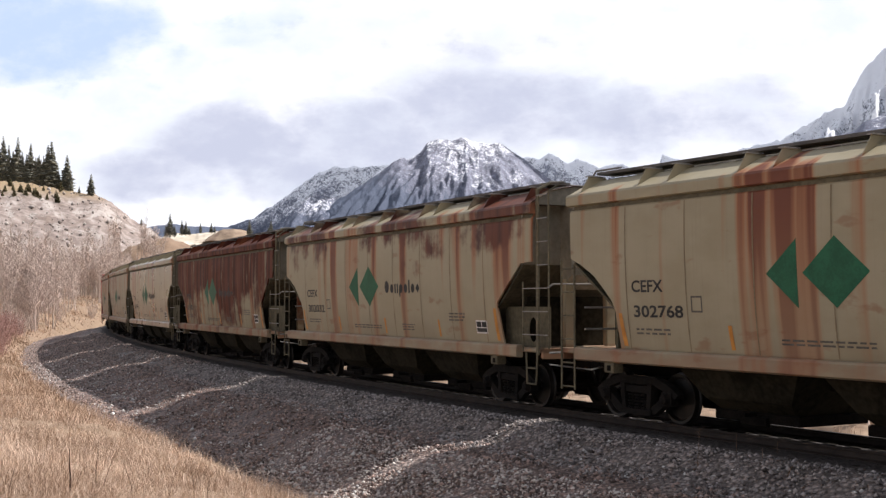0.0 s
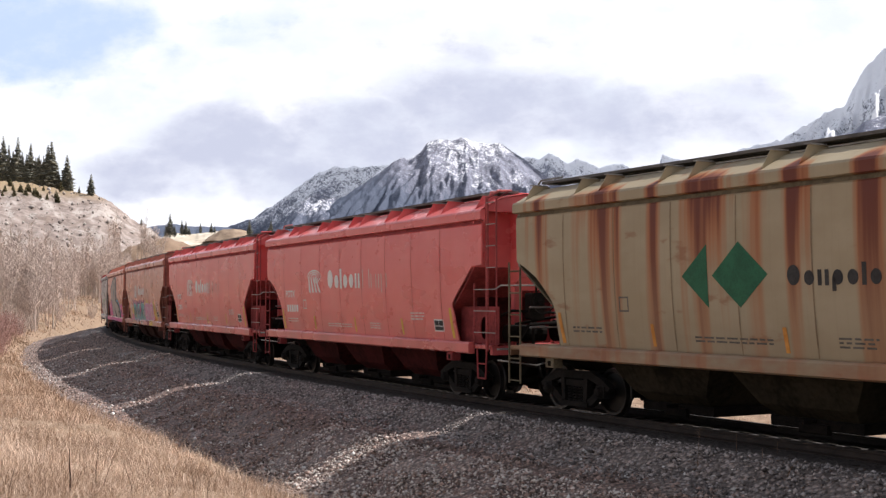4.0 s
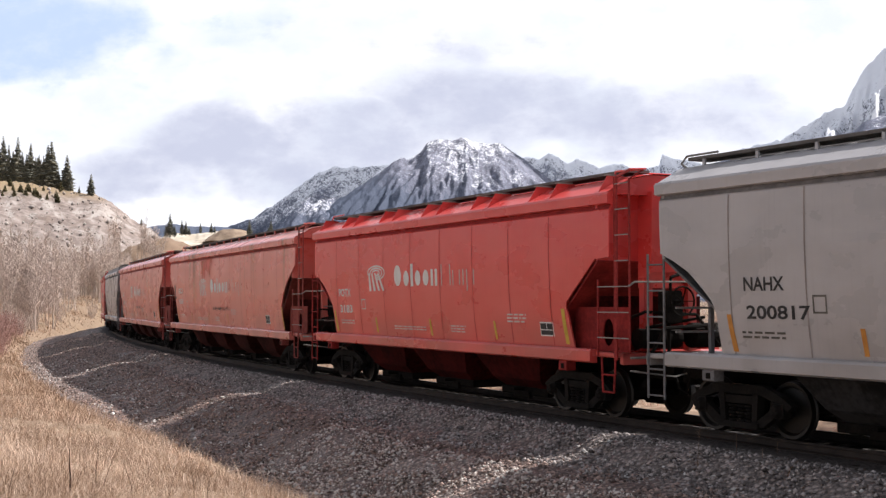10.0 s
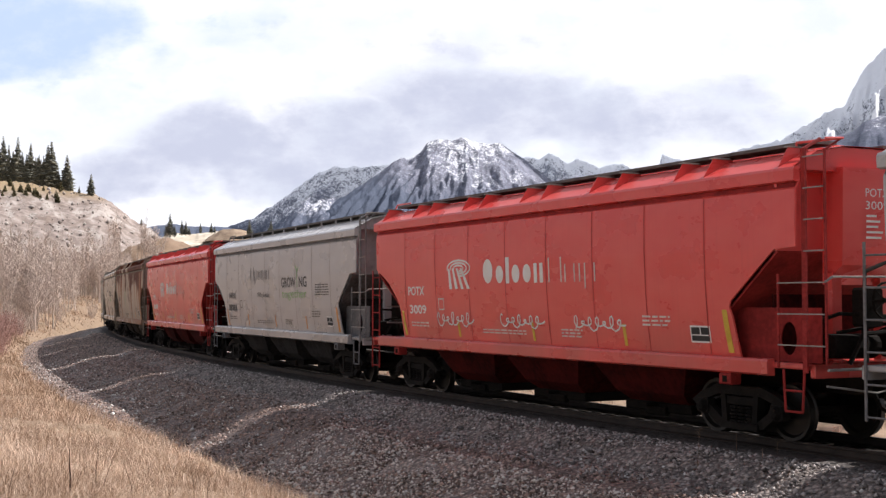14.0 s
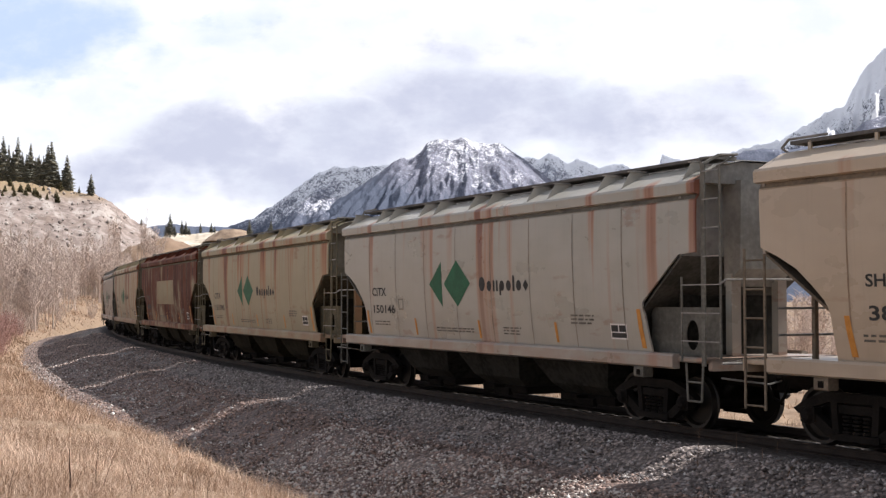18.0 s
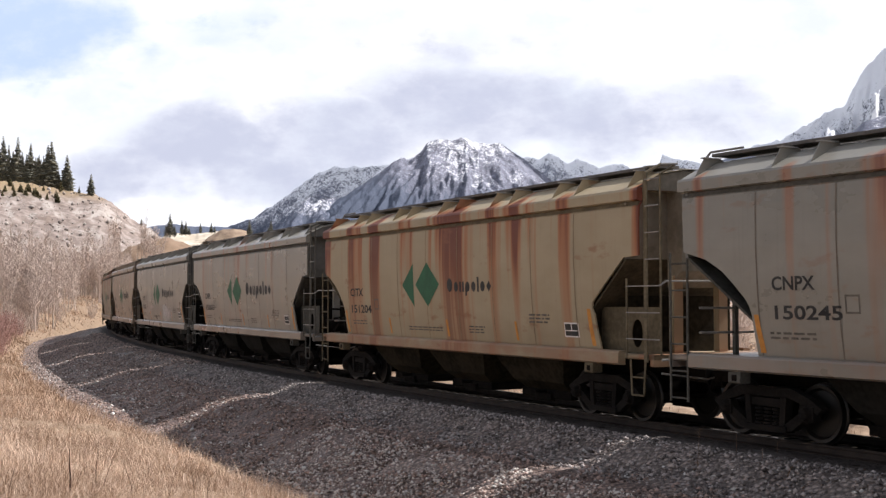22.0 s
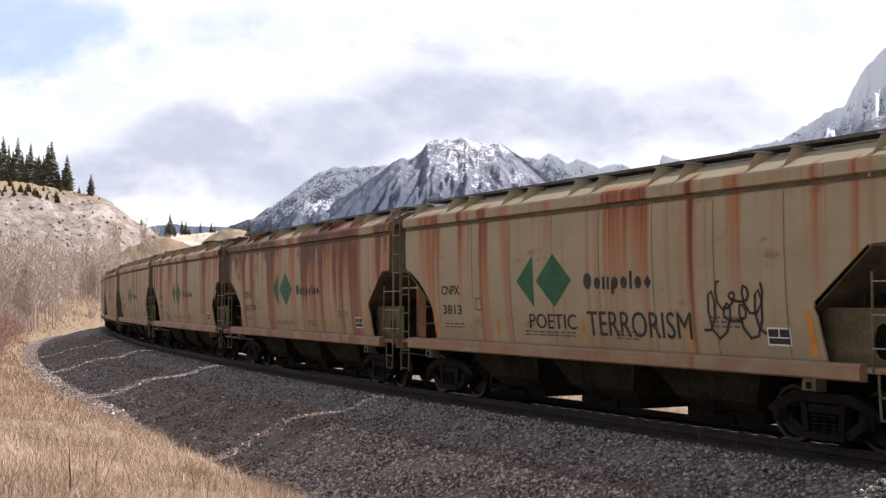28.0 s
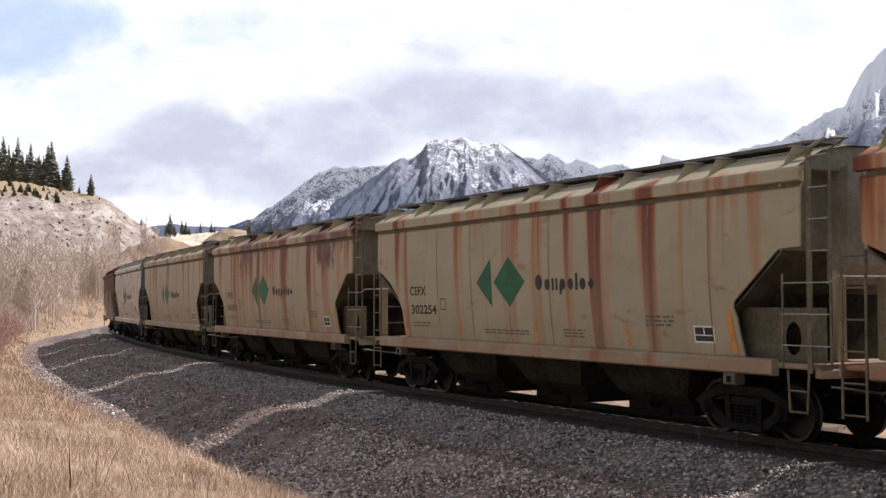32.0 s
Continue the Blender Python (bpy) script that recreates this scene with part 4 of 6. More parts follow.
    P.append(("brake_pipe", Shape().path([(r(7.7), -1.2, 1.34), (r(7.72), -1.1, 1.9), (r(8.1), -0.9, 2.05), (r(8.2), 0.2, 2.0), (r(8.15), 0.8, 1.4)], 0.03).path([(r(8.3), -0.9, 1.3), (r(8.3), -0.6, 1.75), (r(8.25), 0.6, 1.8)], 0.035).path([(r(7.9), -0.2, 1.7), (r(7.95), -0.2, 2.7), (r(7.85), 0.5, 2.9)], 0.03).mesh("brake_pipe"), "steel", None))
    P.append(("end_platform", Shape().box(r(6.4), r(8.12), -1.42, 1.42, 1.20, 1.29, 0.02).box(r(8.02), r(8.12), -1.42, 1.42, 1.08, 1.29, 0.02).mesh("end_platform"), "paint", None))
    P.append(("end_platform", Shape().box(-8.02, -6.0, -1.42, 1.42, 1.20, 1.29, 0.02).box(-8.02, -7.92, -1.42, 1.42, 1.08, 1.29, 0.02).mesh("end_platform"), "paint", None))
    # dark plate on each pad, drawn as the shaded square hole
    for xj in (r(6.2), -6.3):
        P.append(("jacking_socket", Shape().box(xj - 0.055, xj + 0.055, -1.527, -1.515, 0.93, 1.03).mesh("jacking_socket"), "steel", None))
    P.append(("center_sill", Shape().box(-8.1, r(8.2), -0.33, 0.33, 0.78, 1.21, 0.03).mesh("center_sill"), "steel", None))
    # ladders and rails
    post = Shape().box(r(7.93), r(8.02), -1.49, -1.455, 1.16, 4.56).tube((r(7.97), -1.47, 4.54), (r(7.97), -1.12, 4.72), 0.03, 5)
    P.append(("ladder_post", post.mesh("ladder_post"), "shaded", None))
    P.append(("ladder_post", Shape().box(r(8.385), r(8.42), -1.48, -1.455, 1.30, 4.50).tube((r(8.40), -1.47, 4.48), (r(8.40), -1.1, 4.69), 0.018, 5).mesh("ladder_post"), "shaded", None))
    P.append(("ladder_post", Shape().box(r(7.42), r(7.455), -1.52, -1.495, 1.22, 2.66).mesh("ladder_post"), "shaded", None))
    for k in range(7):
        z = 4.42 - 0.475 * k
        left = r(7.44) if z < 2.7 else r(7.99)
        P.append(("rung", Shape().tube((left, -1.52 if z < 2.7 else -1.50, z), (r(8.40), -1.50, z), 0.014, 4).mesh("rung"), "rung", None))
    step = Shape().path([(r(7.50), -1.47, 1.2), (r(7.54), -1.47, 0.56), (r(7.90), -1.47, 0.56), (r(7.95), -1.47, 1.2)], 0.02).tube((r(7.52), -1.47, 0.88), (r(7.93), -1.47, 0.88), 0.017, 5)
    P.append(("stirrup_step", step.mesh("stirrup_step"), "shaded", None))
    P.append(("ladder", ladder(-7.92, -7.48, -1.46, 0.50, 3.05, 0.46), "shaded", None))
    P.append(("ladder", ladder(-7.92, -7.48, 1.46, 0.50, 4.66, 0.46), "shaded", None))
    P.append(("handrail", Shape().path([(r(7.4), -1.1, 4.45), (r(7.45), -1.1, 4.72), (r(8.42), -1.1, 4.68), (r(8.42), -1.46, 4.66)], 0.02).path([(r(7.45), -1.1, 4.72), (r(7.45), 1.1, 4.72)], 0.018).mesh("handrail"), "galv", None))
    P.append(("handrail", Shape().path([(-7.3, -0.98, 4.5), (-7.55, -0.98, 4.66), (-7.4, -0.98, 4.78), (-6.6, -0.98, 4.78)], 0.02).mesh("handrail"), "galv", None))
    P.append(("handrail", Shape().path([(r(8.40), -1.49, 2.52), (r(8.46), -1.4, 2.60), (r(8.5), 0.9, 2.62)], 0.018).mesh("handrail"), "rung", None))
    P.append(("stirrup_bar", Shape().path([(r(8.42), -1.46, 1.22), (r(8.46), 0.3, 1.24), (r(8.46), 1.4, 1.22)], 0.022).mesh("stirrup_bar"), "rung", None))
    P.append(("cut_lever", Shape().path([(r(8.35), -1.42, 0.98), (r(8.45), -0.5, 0.86), (r(8.4), 0, 0.94)], 0.016).mesh("cut_lever"), "rung", None))
    # brake gear stands on the right-hand platform
    P.append(("brake_wheel", brake_wheel(r(8.5), -0.35, 2.25), "steel", None))
    P.append(("brake_cylinder", Shape().tube((r(7.9), -0.95, 1.55), (r(7.9), 0.0, 1.55), 0.19, 14).tube((r(7.95), 0.25, 1.6), (r(7.95), 0.95, 1.6), 0.24, 14).mesh("brake_cylinder"), "steel", None))
    P.append(("brake_valve", Shape().box(r(8.02), r(8.3), -0.55, -0.2, 1.85, 2.45, 0.04).tube((r(8.15), -0.4, 1.3), (r(8.15), -0.4, 1.85), 0.04).tube((r(7.85), -0.7, 1.75), (r(8.2), 0.4, 1.95), 0.03).mesh("brake_valve"), "steel", None))
    for q in (-1, 1):
        xe = r(8.2) if q > 0 else -8.1
        P.append(("coupler", Shape().box(min(xe - q * 0.3, xe + q * 0.2), max(xe - q * 0.3, xe + q * 0.2), -0.11, 0.11, 0.74, 0.98, 0.03).box(min(xe + q * 0.1, xe + q * 0.3), max(xe + q * 0.1, xe + q * 0.3), -0.2, 0.12, 0.7, 1.0, 0.05).mesh("coupler"), "steel", None))
        P.append(("brake_hose", Shape().path([(xe, -0.3, 0.85), (xe + q * 0.12, -0.3, 0.62), (xe + q * 0.28, -0.22, 0.52)], 0.028).mesh("brake_hose"), "steel", None))
        xj = r(6.2) if q > 0 else -6.3
        P.append(("jacking_pad", Shape().box(xj - 0.14, xj + 0.14, -1.52, -1.3, 0.89, 1.08, 0.02).mesh("jacking_pad"), "shaded", None))
    hx = (-3.25, 0.1, 3.45) if e < 1 else (-3.0, 0.55, 4.1, 7.65)
    k = 0.8 if e > 1 else 1.0
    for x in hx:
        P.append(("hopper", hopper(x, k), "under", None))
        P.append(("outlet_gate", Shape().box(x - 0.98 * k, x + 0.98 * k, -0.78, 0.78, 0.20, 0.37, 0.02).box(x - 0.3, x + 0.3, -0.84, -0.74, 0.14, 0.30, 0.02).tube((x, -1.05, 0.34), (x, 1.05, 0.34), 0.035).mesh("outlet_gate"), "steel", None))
    n_s = 8 if e < 1 else 11
    for i in range(n_s):
        x = -5.75 + i * (11.5 + e) / (n_s - 1)
        s = Shape()
        zs = [1.36, 1.8, 2.4, 3.1, 3.7, 3.95]
        v = [(x + a, -side_y(z) - 0.004, z) for z in zs for a in (-0.014, 0.014)]
        P.append(("weld_seam", s.add(v, [(2 * j, 2 * j + 1, 2 * j + 3, 2 * j + 2) for j in range(5)]).mesh("weld_seam"), "seam", None))
    for q in (-1, 1):
        x = r(6.05) if q > 0 else -6.05
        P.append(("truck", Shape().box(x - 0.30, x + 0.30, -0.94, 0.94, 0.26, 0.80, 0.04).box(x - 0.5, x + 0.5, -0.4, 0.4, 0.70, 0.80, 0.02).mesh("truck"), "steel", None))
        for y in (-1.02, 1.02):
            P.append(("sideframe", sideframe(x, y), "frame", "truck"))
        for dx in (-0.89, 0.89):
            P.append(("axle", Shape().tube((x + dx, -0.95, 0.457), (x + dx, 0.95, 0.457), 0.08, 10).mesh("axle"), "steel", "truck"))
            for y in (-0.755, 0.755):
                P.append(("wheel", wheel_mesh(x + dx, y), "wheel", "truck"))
    return P


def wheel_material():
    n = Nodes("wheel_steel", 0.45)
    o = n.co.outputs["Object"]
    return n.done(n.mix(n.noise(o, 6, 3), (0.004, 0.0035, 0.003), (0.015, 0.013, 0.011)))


M_WHEEL = wheel_material()

# ---- lettering ----
letters = {}
M_RUNG = grown("bare_steel_rung", (0.20, 0.19, 0.18), (0.34, 0.33, 0.31), 5.0, 0.35, spec=0.7)
M_BOARD = grown("dull_steel_grating", (0.085, 0.08, 0.074), (0.17, 0.16, 0.15), 3.0, 0.7, spec=0.25)
M_DIMINK = grown("worn_black_print", (0.09, 0.085, 0.075), (0.17, 0.155, 0.135), 5.0, 0.6)
M_FAINT = grown("thin_white_letter", (0.625, 0.525, 0.500), (0.800, 0.700, 0.663), 4.0, 0.6)


def text_mesh(text, fat=0.0):
    """The flat outline of a word in the built-in font, filling a unit box."""
    if (text, fat) not in letters:
        cu = bpy.data.curves.new("word", "FONT")
        cu.body, cu.offset, cu.resolution_u = text, fat, 3
        ob = new("word", cu)
        bpy.context.view_layer.update()
        me = bpy.data.meshes.new_from_object(ob.evaluated_get(bpy.context.evaluated_depsgraph_get()))
        bpy.data.objects.remove(ob)
        c = np.array([tuple(v.co) for v in me.vertices])
        f = [tuple(p.vertices) for p in me.polygons]
        lo, hi = c.min(axis=0), c.max(axis=0)
        letters[(text, fat)] = ((c[:, :2] - lo[:2]) / (hi[:2] - lo[:2]), f)
    return letters[(text, fat)]


def on_side(name, pts, faces, material, parent, proud=0.005, label=""):
    """Lays flat (x, z) points on the wagon's near side, cut where the side bends."""
    zs = [z for _, z in pts]
    me = mesh_of(name, [(x, 0, z) for x, z in pts], faces)
    if max(zs) - min(zs) > 0.3:
        bm = bmesh.new()
        bm.from_mesh(me)
        for cut in (1.36, 1.55, 1.65, 1.8, 2.0, 2.2, 2.4, 2.75, 3.1, 3.4, 3.7):
            if min(zs) < cut < max(zs):
                bmesh.ops.bisect_plane(bm, geom=bm.verts[:] + bm.edges[:] + bm.faces[:], plane_co=(0, 0, cut), plane_no=(0, 0, 1))
        bm.to_mesh(me)
        bm.free()
    for v in me.vertices:
        v.co.y = -(side_y(v.co.z) + proud) if v.co.z > 1.36 else -(1.552 + proud)
    me.update()
    return put(name, me, material, parent, label)


def end_words(parent, mark, number, material, e):
    """Small mark and number high on the end wall."""
    face = lambda z: 7.886 + e + 0.04 * (z - 2.8) / 1.52
    for text, z0, z1 in ((mark, 3.88, 4.01), (number, 3.68, 3.81)):
        if text:
            c, f = text_mesh(text)
            put("lettering", mesh_of("lettering", [(face(z0 + b * (z1 - z0)), -0.12 + a * 0.5, z0 + b * (z1 - z0)) for a, b in c], f), material, parent)
    v, f = [], []
    for j, wide in enumerate((0.22, 0.3, 0.26, 0.36, 0.33)):
        z = 3.56 - 0.085 * j
        f.append(tuple(range(len(v), len(v) + 4)))
        v += [(face(z), -0.1, z), (face(z), -0.1 + wide, z), (face(z + 0.035), -0.1 + wide, z + 0.035), (face(z + 0.035), -0.1, z + 0.035)]
    tagged(put("small_lettering", mesh_of("small_lettering", v, f), material, parent), kind="stuff")


def word(text, x0, x1, z0, z1, material, parent, fat=0.0, proud=0.005, name="lettering", label=""):
    c, f = text_mesh(text, fat)
    return on_side(name, [(x0 + a * (x1 - x0), z0 + b * (z1 - z0)) for a, b in c], f, material, parent, proud, label)


def rect(x0, x1, z0, z1):
    return [(x0, z0), (x1, z0), (x1, z1), (x0, z1)]


def quads(name, rects, material, parent, proud=0.005, label=""):
    pts, f = [], []
    for q in rects:
        f.append(tuple(range(len(pts), len(pts) + 4)))
        pts += q
    return on_side(name, pts, f, material, parent, proud, label)


def ring_part(cx, cz, rx, rz, w, n=18, a0=0.0, a1=2 * math.pi):
    pts = []
    for i in range(n + 1):
        a = a0 + (a1 - a0) * i / n
        pts += [(cx + rx * math.cos(a), cz + rz * math.sin(a)), (cx + (rx - w) * math.cos(a), cz + (rz - w) * math.sin(a))]
    return pts, [(2 * i, 2 * i + 1, 2 * i + 3, 2 * i + 2) for i in range(n)]


def company_mark(pattern, x0, x1, z0, z1, material, parent, w=0.05):
    """A wordmark as a row of plain solid shapes: O a tall oval, o a low one, g an oval with a tail, n two bars, i a low bar, T a tall bar, x a lozenge; thin marks take bars for ovals."""
    wide = {"O": 1.25, "o": 1.0, "g": 1.0, "n": 1.0, "x": 1.0, "i": 0.45, "T": 0.5}
    unit = (x1 - x0) / sum(wide[c] for c in pattern)
    xh = z0 + 0.72 * (z1 - z0)
    x = x0
    for c in pattern:
        a, b = x + 0.11 * unit, x + (wide[c] - 0.11) * unit
        x += wide[c] * unit
        hi, mid = z1 if c in "OT" else xh, (a + b) / 2
        v = min(w, 0.36 * (b - a))
        if c in "Oog" and w > 0.062:
            rx, rz, cz = 0.46 * (b - a), 0.48 * (hi - z0), (z0 + hi) / 2
            p = [(mid + rx * math.cos(0.393 * i), cz + rz * math.sin(0.393 * i)) for i in range(16)]
            f = [tuple(range(16))]
            if c == "g":
                f.append(tuple(range(16, 20)))
                p += rect(a, a + v, z0 - 0.26 * (z1 - z0), cz)
            on_side("block_letter", p, f, material, parent)
            continue
        if c in "iT":
            bars = [rect(mid - w / 2, mid + w / 2, z0, hi)]
        elif c == "x":
            bars = [[(mid, z0), (b, (z0 + hi) / 2), (mid, hi), (a, (z0 + hi) / 2)]]
        else:
            bars = [rect(a, a + v, z0 - 0.26 * (z1 - z0) * (c == "g"), hi), rect(b - v, b, z0, hi)]
        quads("block_letter", bars, material, parent)


def diamonds(parent, dx=0.0, k=1.0, material=M_GREEN):
    on_side("half_diamond", [(-2.19 + dx, 2.65), (-1.90 + dx, 2.42), (-1.53 + dx, 2.11), (-1.53 + dx, 2.65), (-1.53 + dx, 3.18), (-1.90 + dx, 2.88)], [(0, 1, 2, 3), (0, 3, 4, 5)], material, parent)
    on_side("diamond", [(-1.42 + dx, 2.65), (-0.77 + dx, 2.12), (-0.12 + dx, 2.65), (-0.77 + dx, 3.19)], [(0, 1, 2, 3)], material, parent)


def road_emblem(x0, x1, z0, z1, material, parent):
    """An oval of three bands running down into a fan of stripes."""
    cx, rx, rz = (x0 + x1) / 2, (x1 - x0) / 2, (z1 - z0) * 0.30
    cz = z1 - rz
    pts, faces = [], []
    for k in (1.0, 0.72, 0.44):
        p, f = ring_part(cx, cz, rx * k, rz * k, 0.045, 20, -1.5, 3.4)
        n = len(pts)
        pts += p
        faces += [tuple(i + n for i in q) for q in f]
    for i in range(4):
        a = x0 + 0.06 + i * (x1 - x0) * 0.17
        b = x0 + 0.10 + i * (x1 - x0) * 0.25
        n = len(pts)
        pts += [(b, z0), (b + 0.14, z0), (a + 0.09, cz), (a, cz)]
        faces.append((n, n + 1, n + 2, n + 3))
    return on_side("emblem", pts, faces, material, parent)


def small_print(parent, x0, x1, z, rows, material, h=0.035):
    """Lines of small stencilled print, too small to read."""
    g = random.Random(int(x0 * 100) + rows)
    out = []
    for j in range(rows):
        x = x0
        while x < x1 - 0.05:
            w = g.uniform(0.08, 0.26)
            out.append(rect(x, min(x + w, x1), z - j * h * 2.1, z - j * h * 2.1 + h))
            x += w + 0.05
    return tagged(quads("small_print", out, material, parent), kind="stuff")


def scrawl(parent, x0, x1, z0, z1, material, seed, w=0.03, turns=9, name="graffiti", label="", proud=0.009):
    """A looping sprayed line."""
    g = random.Random(seed)
    n = turns * 8
    ph, am = g.uniform(0, 6), g.uniform(0.7, 1.0)
    c = []
    for i in range(n + 1):
        t = i / n
        a = 2 * math.pi * turns * t + ph
        c.append((x0 + (x1 - x0) * (0.06 + 0.88 * t) + 0.10 * math.cos(a) * (x1 - x0) / turns * 4, (z0 + z1) / 2 + (z1 - z0) / 2 * am * math.sin(a) * (0.6 + 0.4 * math.sin(a * 0.37 + ph))))
    pts = []
    for i in range(n + 1):
        (ax, az), (bx, bz) = c[max(i - 1, 0)], c[min(i + 1, n)]
        d = math.hypot(bx - ax, bz - az) or 1
        ox, oz = -(bz - az) / d * w / 2, (bx - ax) / d * w / 2
        pts += [(c[i][0] + ox, c[i][1] + oz), (c[i][0] - ox, c[i][1] - oz)]
    f = [(2 * i, 2 * i + 1, 2 * i + 3, 2 * i + 2) for i in range(n)]
    return on_side(name, pts, f, material, parent, proud, label)


def blob(parent, cx, cz, rx, rz, material, seed, proud=0.006, name="graffiti", label=""):
    g = random.Random(seed)
    n = 26
    ph = [g.uniform(0, 6.28) for _ in range(3)]
    pts = []
    for i in range(n):
        a = 2 * math.pi * i / n
        k = 1 + 0.14 * math.sin(3 * a + ph[0]) + 0.09 * math.sin(5 * a + ph[1]) + 0.05 * math.sin(9 * a + ph[2])
        pts.append((cx + rx * k * math.cos(a), max(1.1, cz + rz * k * math.sin(a))))
    return on_side(name, [(cx, cz)] + pts, [(0, 1 + i, 1 + (i + 1) % n) for i in range(n)], material, parent, proud, label)


def sprayed_shape(parent, outline, material, proud, label=""):
    tri = geometry.tessellate_polygon([[Vector((x, z, 0)) for x, z in outline]])
    return on_side("graffiti", outline, tri, material, parent, proud, label)


def spray(name, colour):
    return grown(name, tuple(0.95 * c for c in colour), tuple(min(0.9, 1.45 * c) for c in colour), 3.0, 0.6)


TAN, TAN2 = (0.368, 0.322, 0.212), (0.430, 0.384, 0.268)
PALE, PALE2 = (0.395, 0.385, 0.340), (0.454, 0.443, 0.401)
DULL, DULL2 = (0.246, 0.238, 0.207), (0.306, 0.295, 0.262)
PEACH, PEACH2 = (0.780, 0.305, 0.215), (0.780, 0.390, 0.286)
RED, RED2 = (0.741, 0.072, 0.065), (0.780, 0.117, 0.104)
ROSE, ROSE2 = (0.715, 0.130, 0.130), (0.780, 0.195, 0.189)
GREY, GREY2 = (0.436, 0.423, 0.429), (0.520, 0.507, 0.514)
CORAL, CORAL2 = (0.780, 0.195, 0.163), (0.780, 0.280, 0.234)
SAND, SAND2 = (0.481, 0.390, 0.293), (0.559, 0.468, 0.364)
BUFF, BUFF2 = (0.260, 0.205, 0.146), (0.312, 0.254, 0.189)
RUSTY, RUSTY2 = (0.375, 0.308, 0.198), (0.432, 0.365, 0.248)
CARS = [  # place, livery, paint, paint, rust, patch, mark, number
    (-29.4, "diamond", TAN, TAN2, 0.6, 0.0, "", ""),
    (-12.51, "diamond", TAN, TAN2, 0.62, 0.0, "CEFX", "302768"),
    (4.18, "diamond", TAN, TAN2, 0.62, 0.15, "CEFX", "302032"),
    (20.94, "diamond", TAN, TAN2, 0.9, 1.02, "PTEX", "21605"),
    (37.74, "diamond", TAN, TAN2, 0.5, 0.0, "CEFX", "302193"),
    (54.42, "diamond", TAN, TAN2, 0.85, 0.0, "CNPX", "3717"),
    (70.99, "diamond", RUSTY, RUSTY2, 0.9, 0.0, "", ""),
    (87.75, "oval", ROSE, ROSE2, 0.0, 0.0, "POTX", ""),
    (104.6, "oval", ROSE, ROSE2, 0.0, 0.0, "POTX", "2285"),
    (121.48, "oval", (0.585, 0.215, 0.162), (0.61, 0.285, 0.215), 0.15, 0.0, "POTX", "1238"),
    (138.2, "oval", PEACH, PEACH2, 0.0, 0.0, "POTX", "1978"),
    (154.91, "green_growing", GREY, GREY2, 0.0, 0.0, "NAHX", "200641"),
    (171.74, "oval", RED, ROSE2, 0.0, 0.0, "POTX", "2179"),
    (188.41, "green_growing", GREY, GREY2, 0.0, 0.0, "NAHX", "200817"),
    (205.17, "oval", RED, RED2, 0.0, 0.0, "POTX", "3183"),
    (226.5, "oval_long", CORAL, CORAL2, 0.12, 0.0, "GACX", "6250"),
    (247.92, "oval_long", CORAL, CORAL2, 0.0, 0.0, "GACX", "31869"),
    (264.97, "plain", GREY, GREY2, 0.0, 0.0, "NAMX", "20731"),
    (281.92, "oval", RED, RED2, 0.0, 0.0, "POTX", "3009"),
    (298.62, "green_growing", GREY, GREY2, 0.0, 0.0, "NAHX", ""),
    (315.13, "oval", RED, RED2, 0.0, 0.0, "POTX", ""),
    (332.26, "worn", SAND2, SAND2, 0.9, 0.42, "", "20738"),
    (348.88, "green_growing", SAND, SAND2, 0.1, 0.0, "SHQX", "3849"),
    (365.67, "diamond", PALE, PALE2, 0.5, 0.0, "CITX", "150146"),
    (382.27, "diamond", TAN, TAN2, 0.62, 0.0, "CITX", "151096"),
    (398.79, "window", TAN, BUFF2, 0.95, 1.22, "PTEX", ""),
    (415.61, "diamond", TAN, TAN2, 0.68, 0.0, "CEPX", "302461"),
    (432.2, "diamond", DULL, DULL2, 0.3, 0.0, "CNPX", "150245"),
    (448.69, "diamond", RUSTY, RUSTY2, 0.8, 0.0, "CITX", "151204"),
    (465.55, "diamond", DULL, DULL2, 0.22, 0.0, "CNPX", "150653"),
    (482.17, "diamond", DULL, DULL2, 0.0, 0.0, "CNPX", "1242"),
    (499.02, "diamond", BUFF, BUFF2, 0.25, 0.0, "CNPX", "150642"),
    (515.78, "diamond", BUFF, TAN2, 0.6, 0.25, "CNPX", "150362"),
    (532.3, "diamond", TAN, PALE2, 0.7, 0.0, "CNPX", ""),
    (548.74, "diamond", PALE2, PALE, 0.0, 0.0, "CNPX", "1667"),
    (565.24, "diamond", RUSTY, RUSTY2, 0.85, 0.0, "CNPX", "3813"),
    (581.53, "diamond", RUSTY, RUSTY2, 1.12, 0.12, "CEFX", "302719"),
    (598.36, "diamond", RUSTY, RUSTY2, 1.15, 0.0, "CNPX", "3313"),
    (615.09, "diamond", RUSTY, RUSTY2, 0.95, 0.0, "CEFX", "302908"),
    (632.02, "diamond", RUSTY, RUSTY2, 1.05, 0.1, "CEFX", "302015"),
    (648.45, "diamond", TAN, TAN2, 0.70, 0.0, "CEFX", "302254"),
    (665.49, "diamond", RUSTY, RUSTY2, 0.9, 0.1, "CEFX", "302310"),
    (682.69, "diamond", TAN, TAN2, 0.6, 0.0, "", ""),
    (699.6, "diamond", PALE, TAN2, 0.3, 0.0, "", ""),
    (716.3, "diamond", TAN, BUFF2, 0.9, 0.9, "", ""),
]
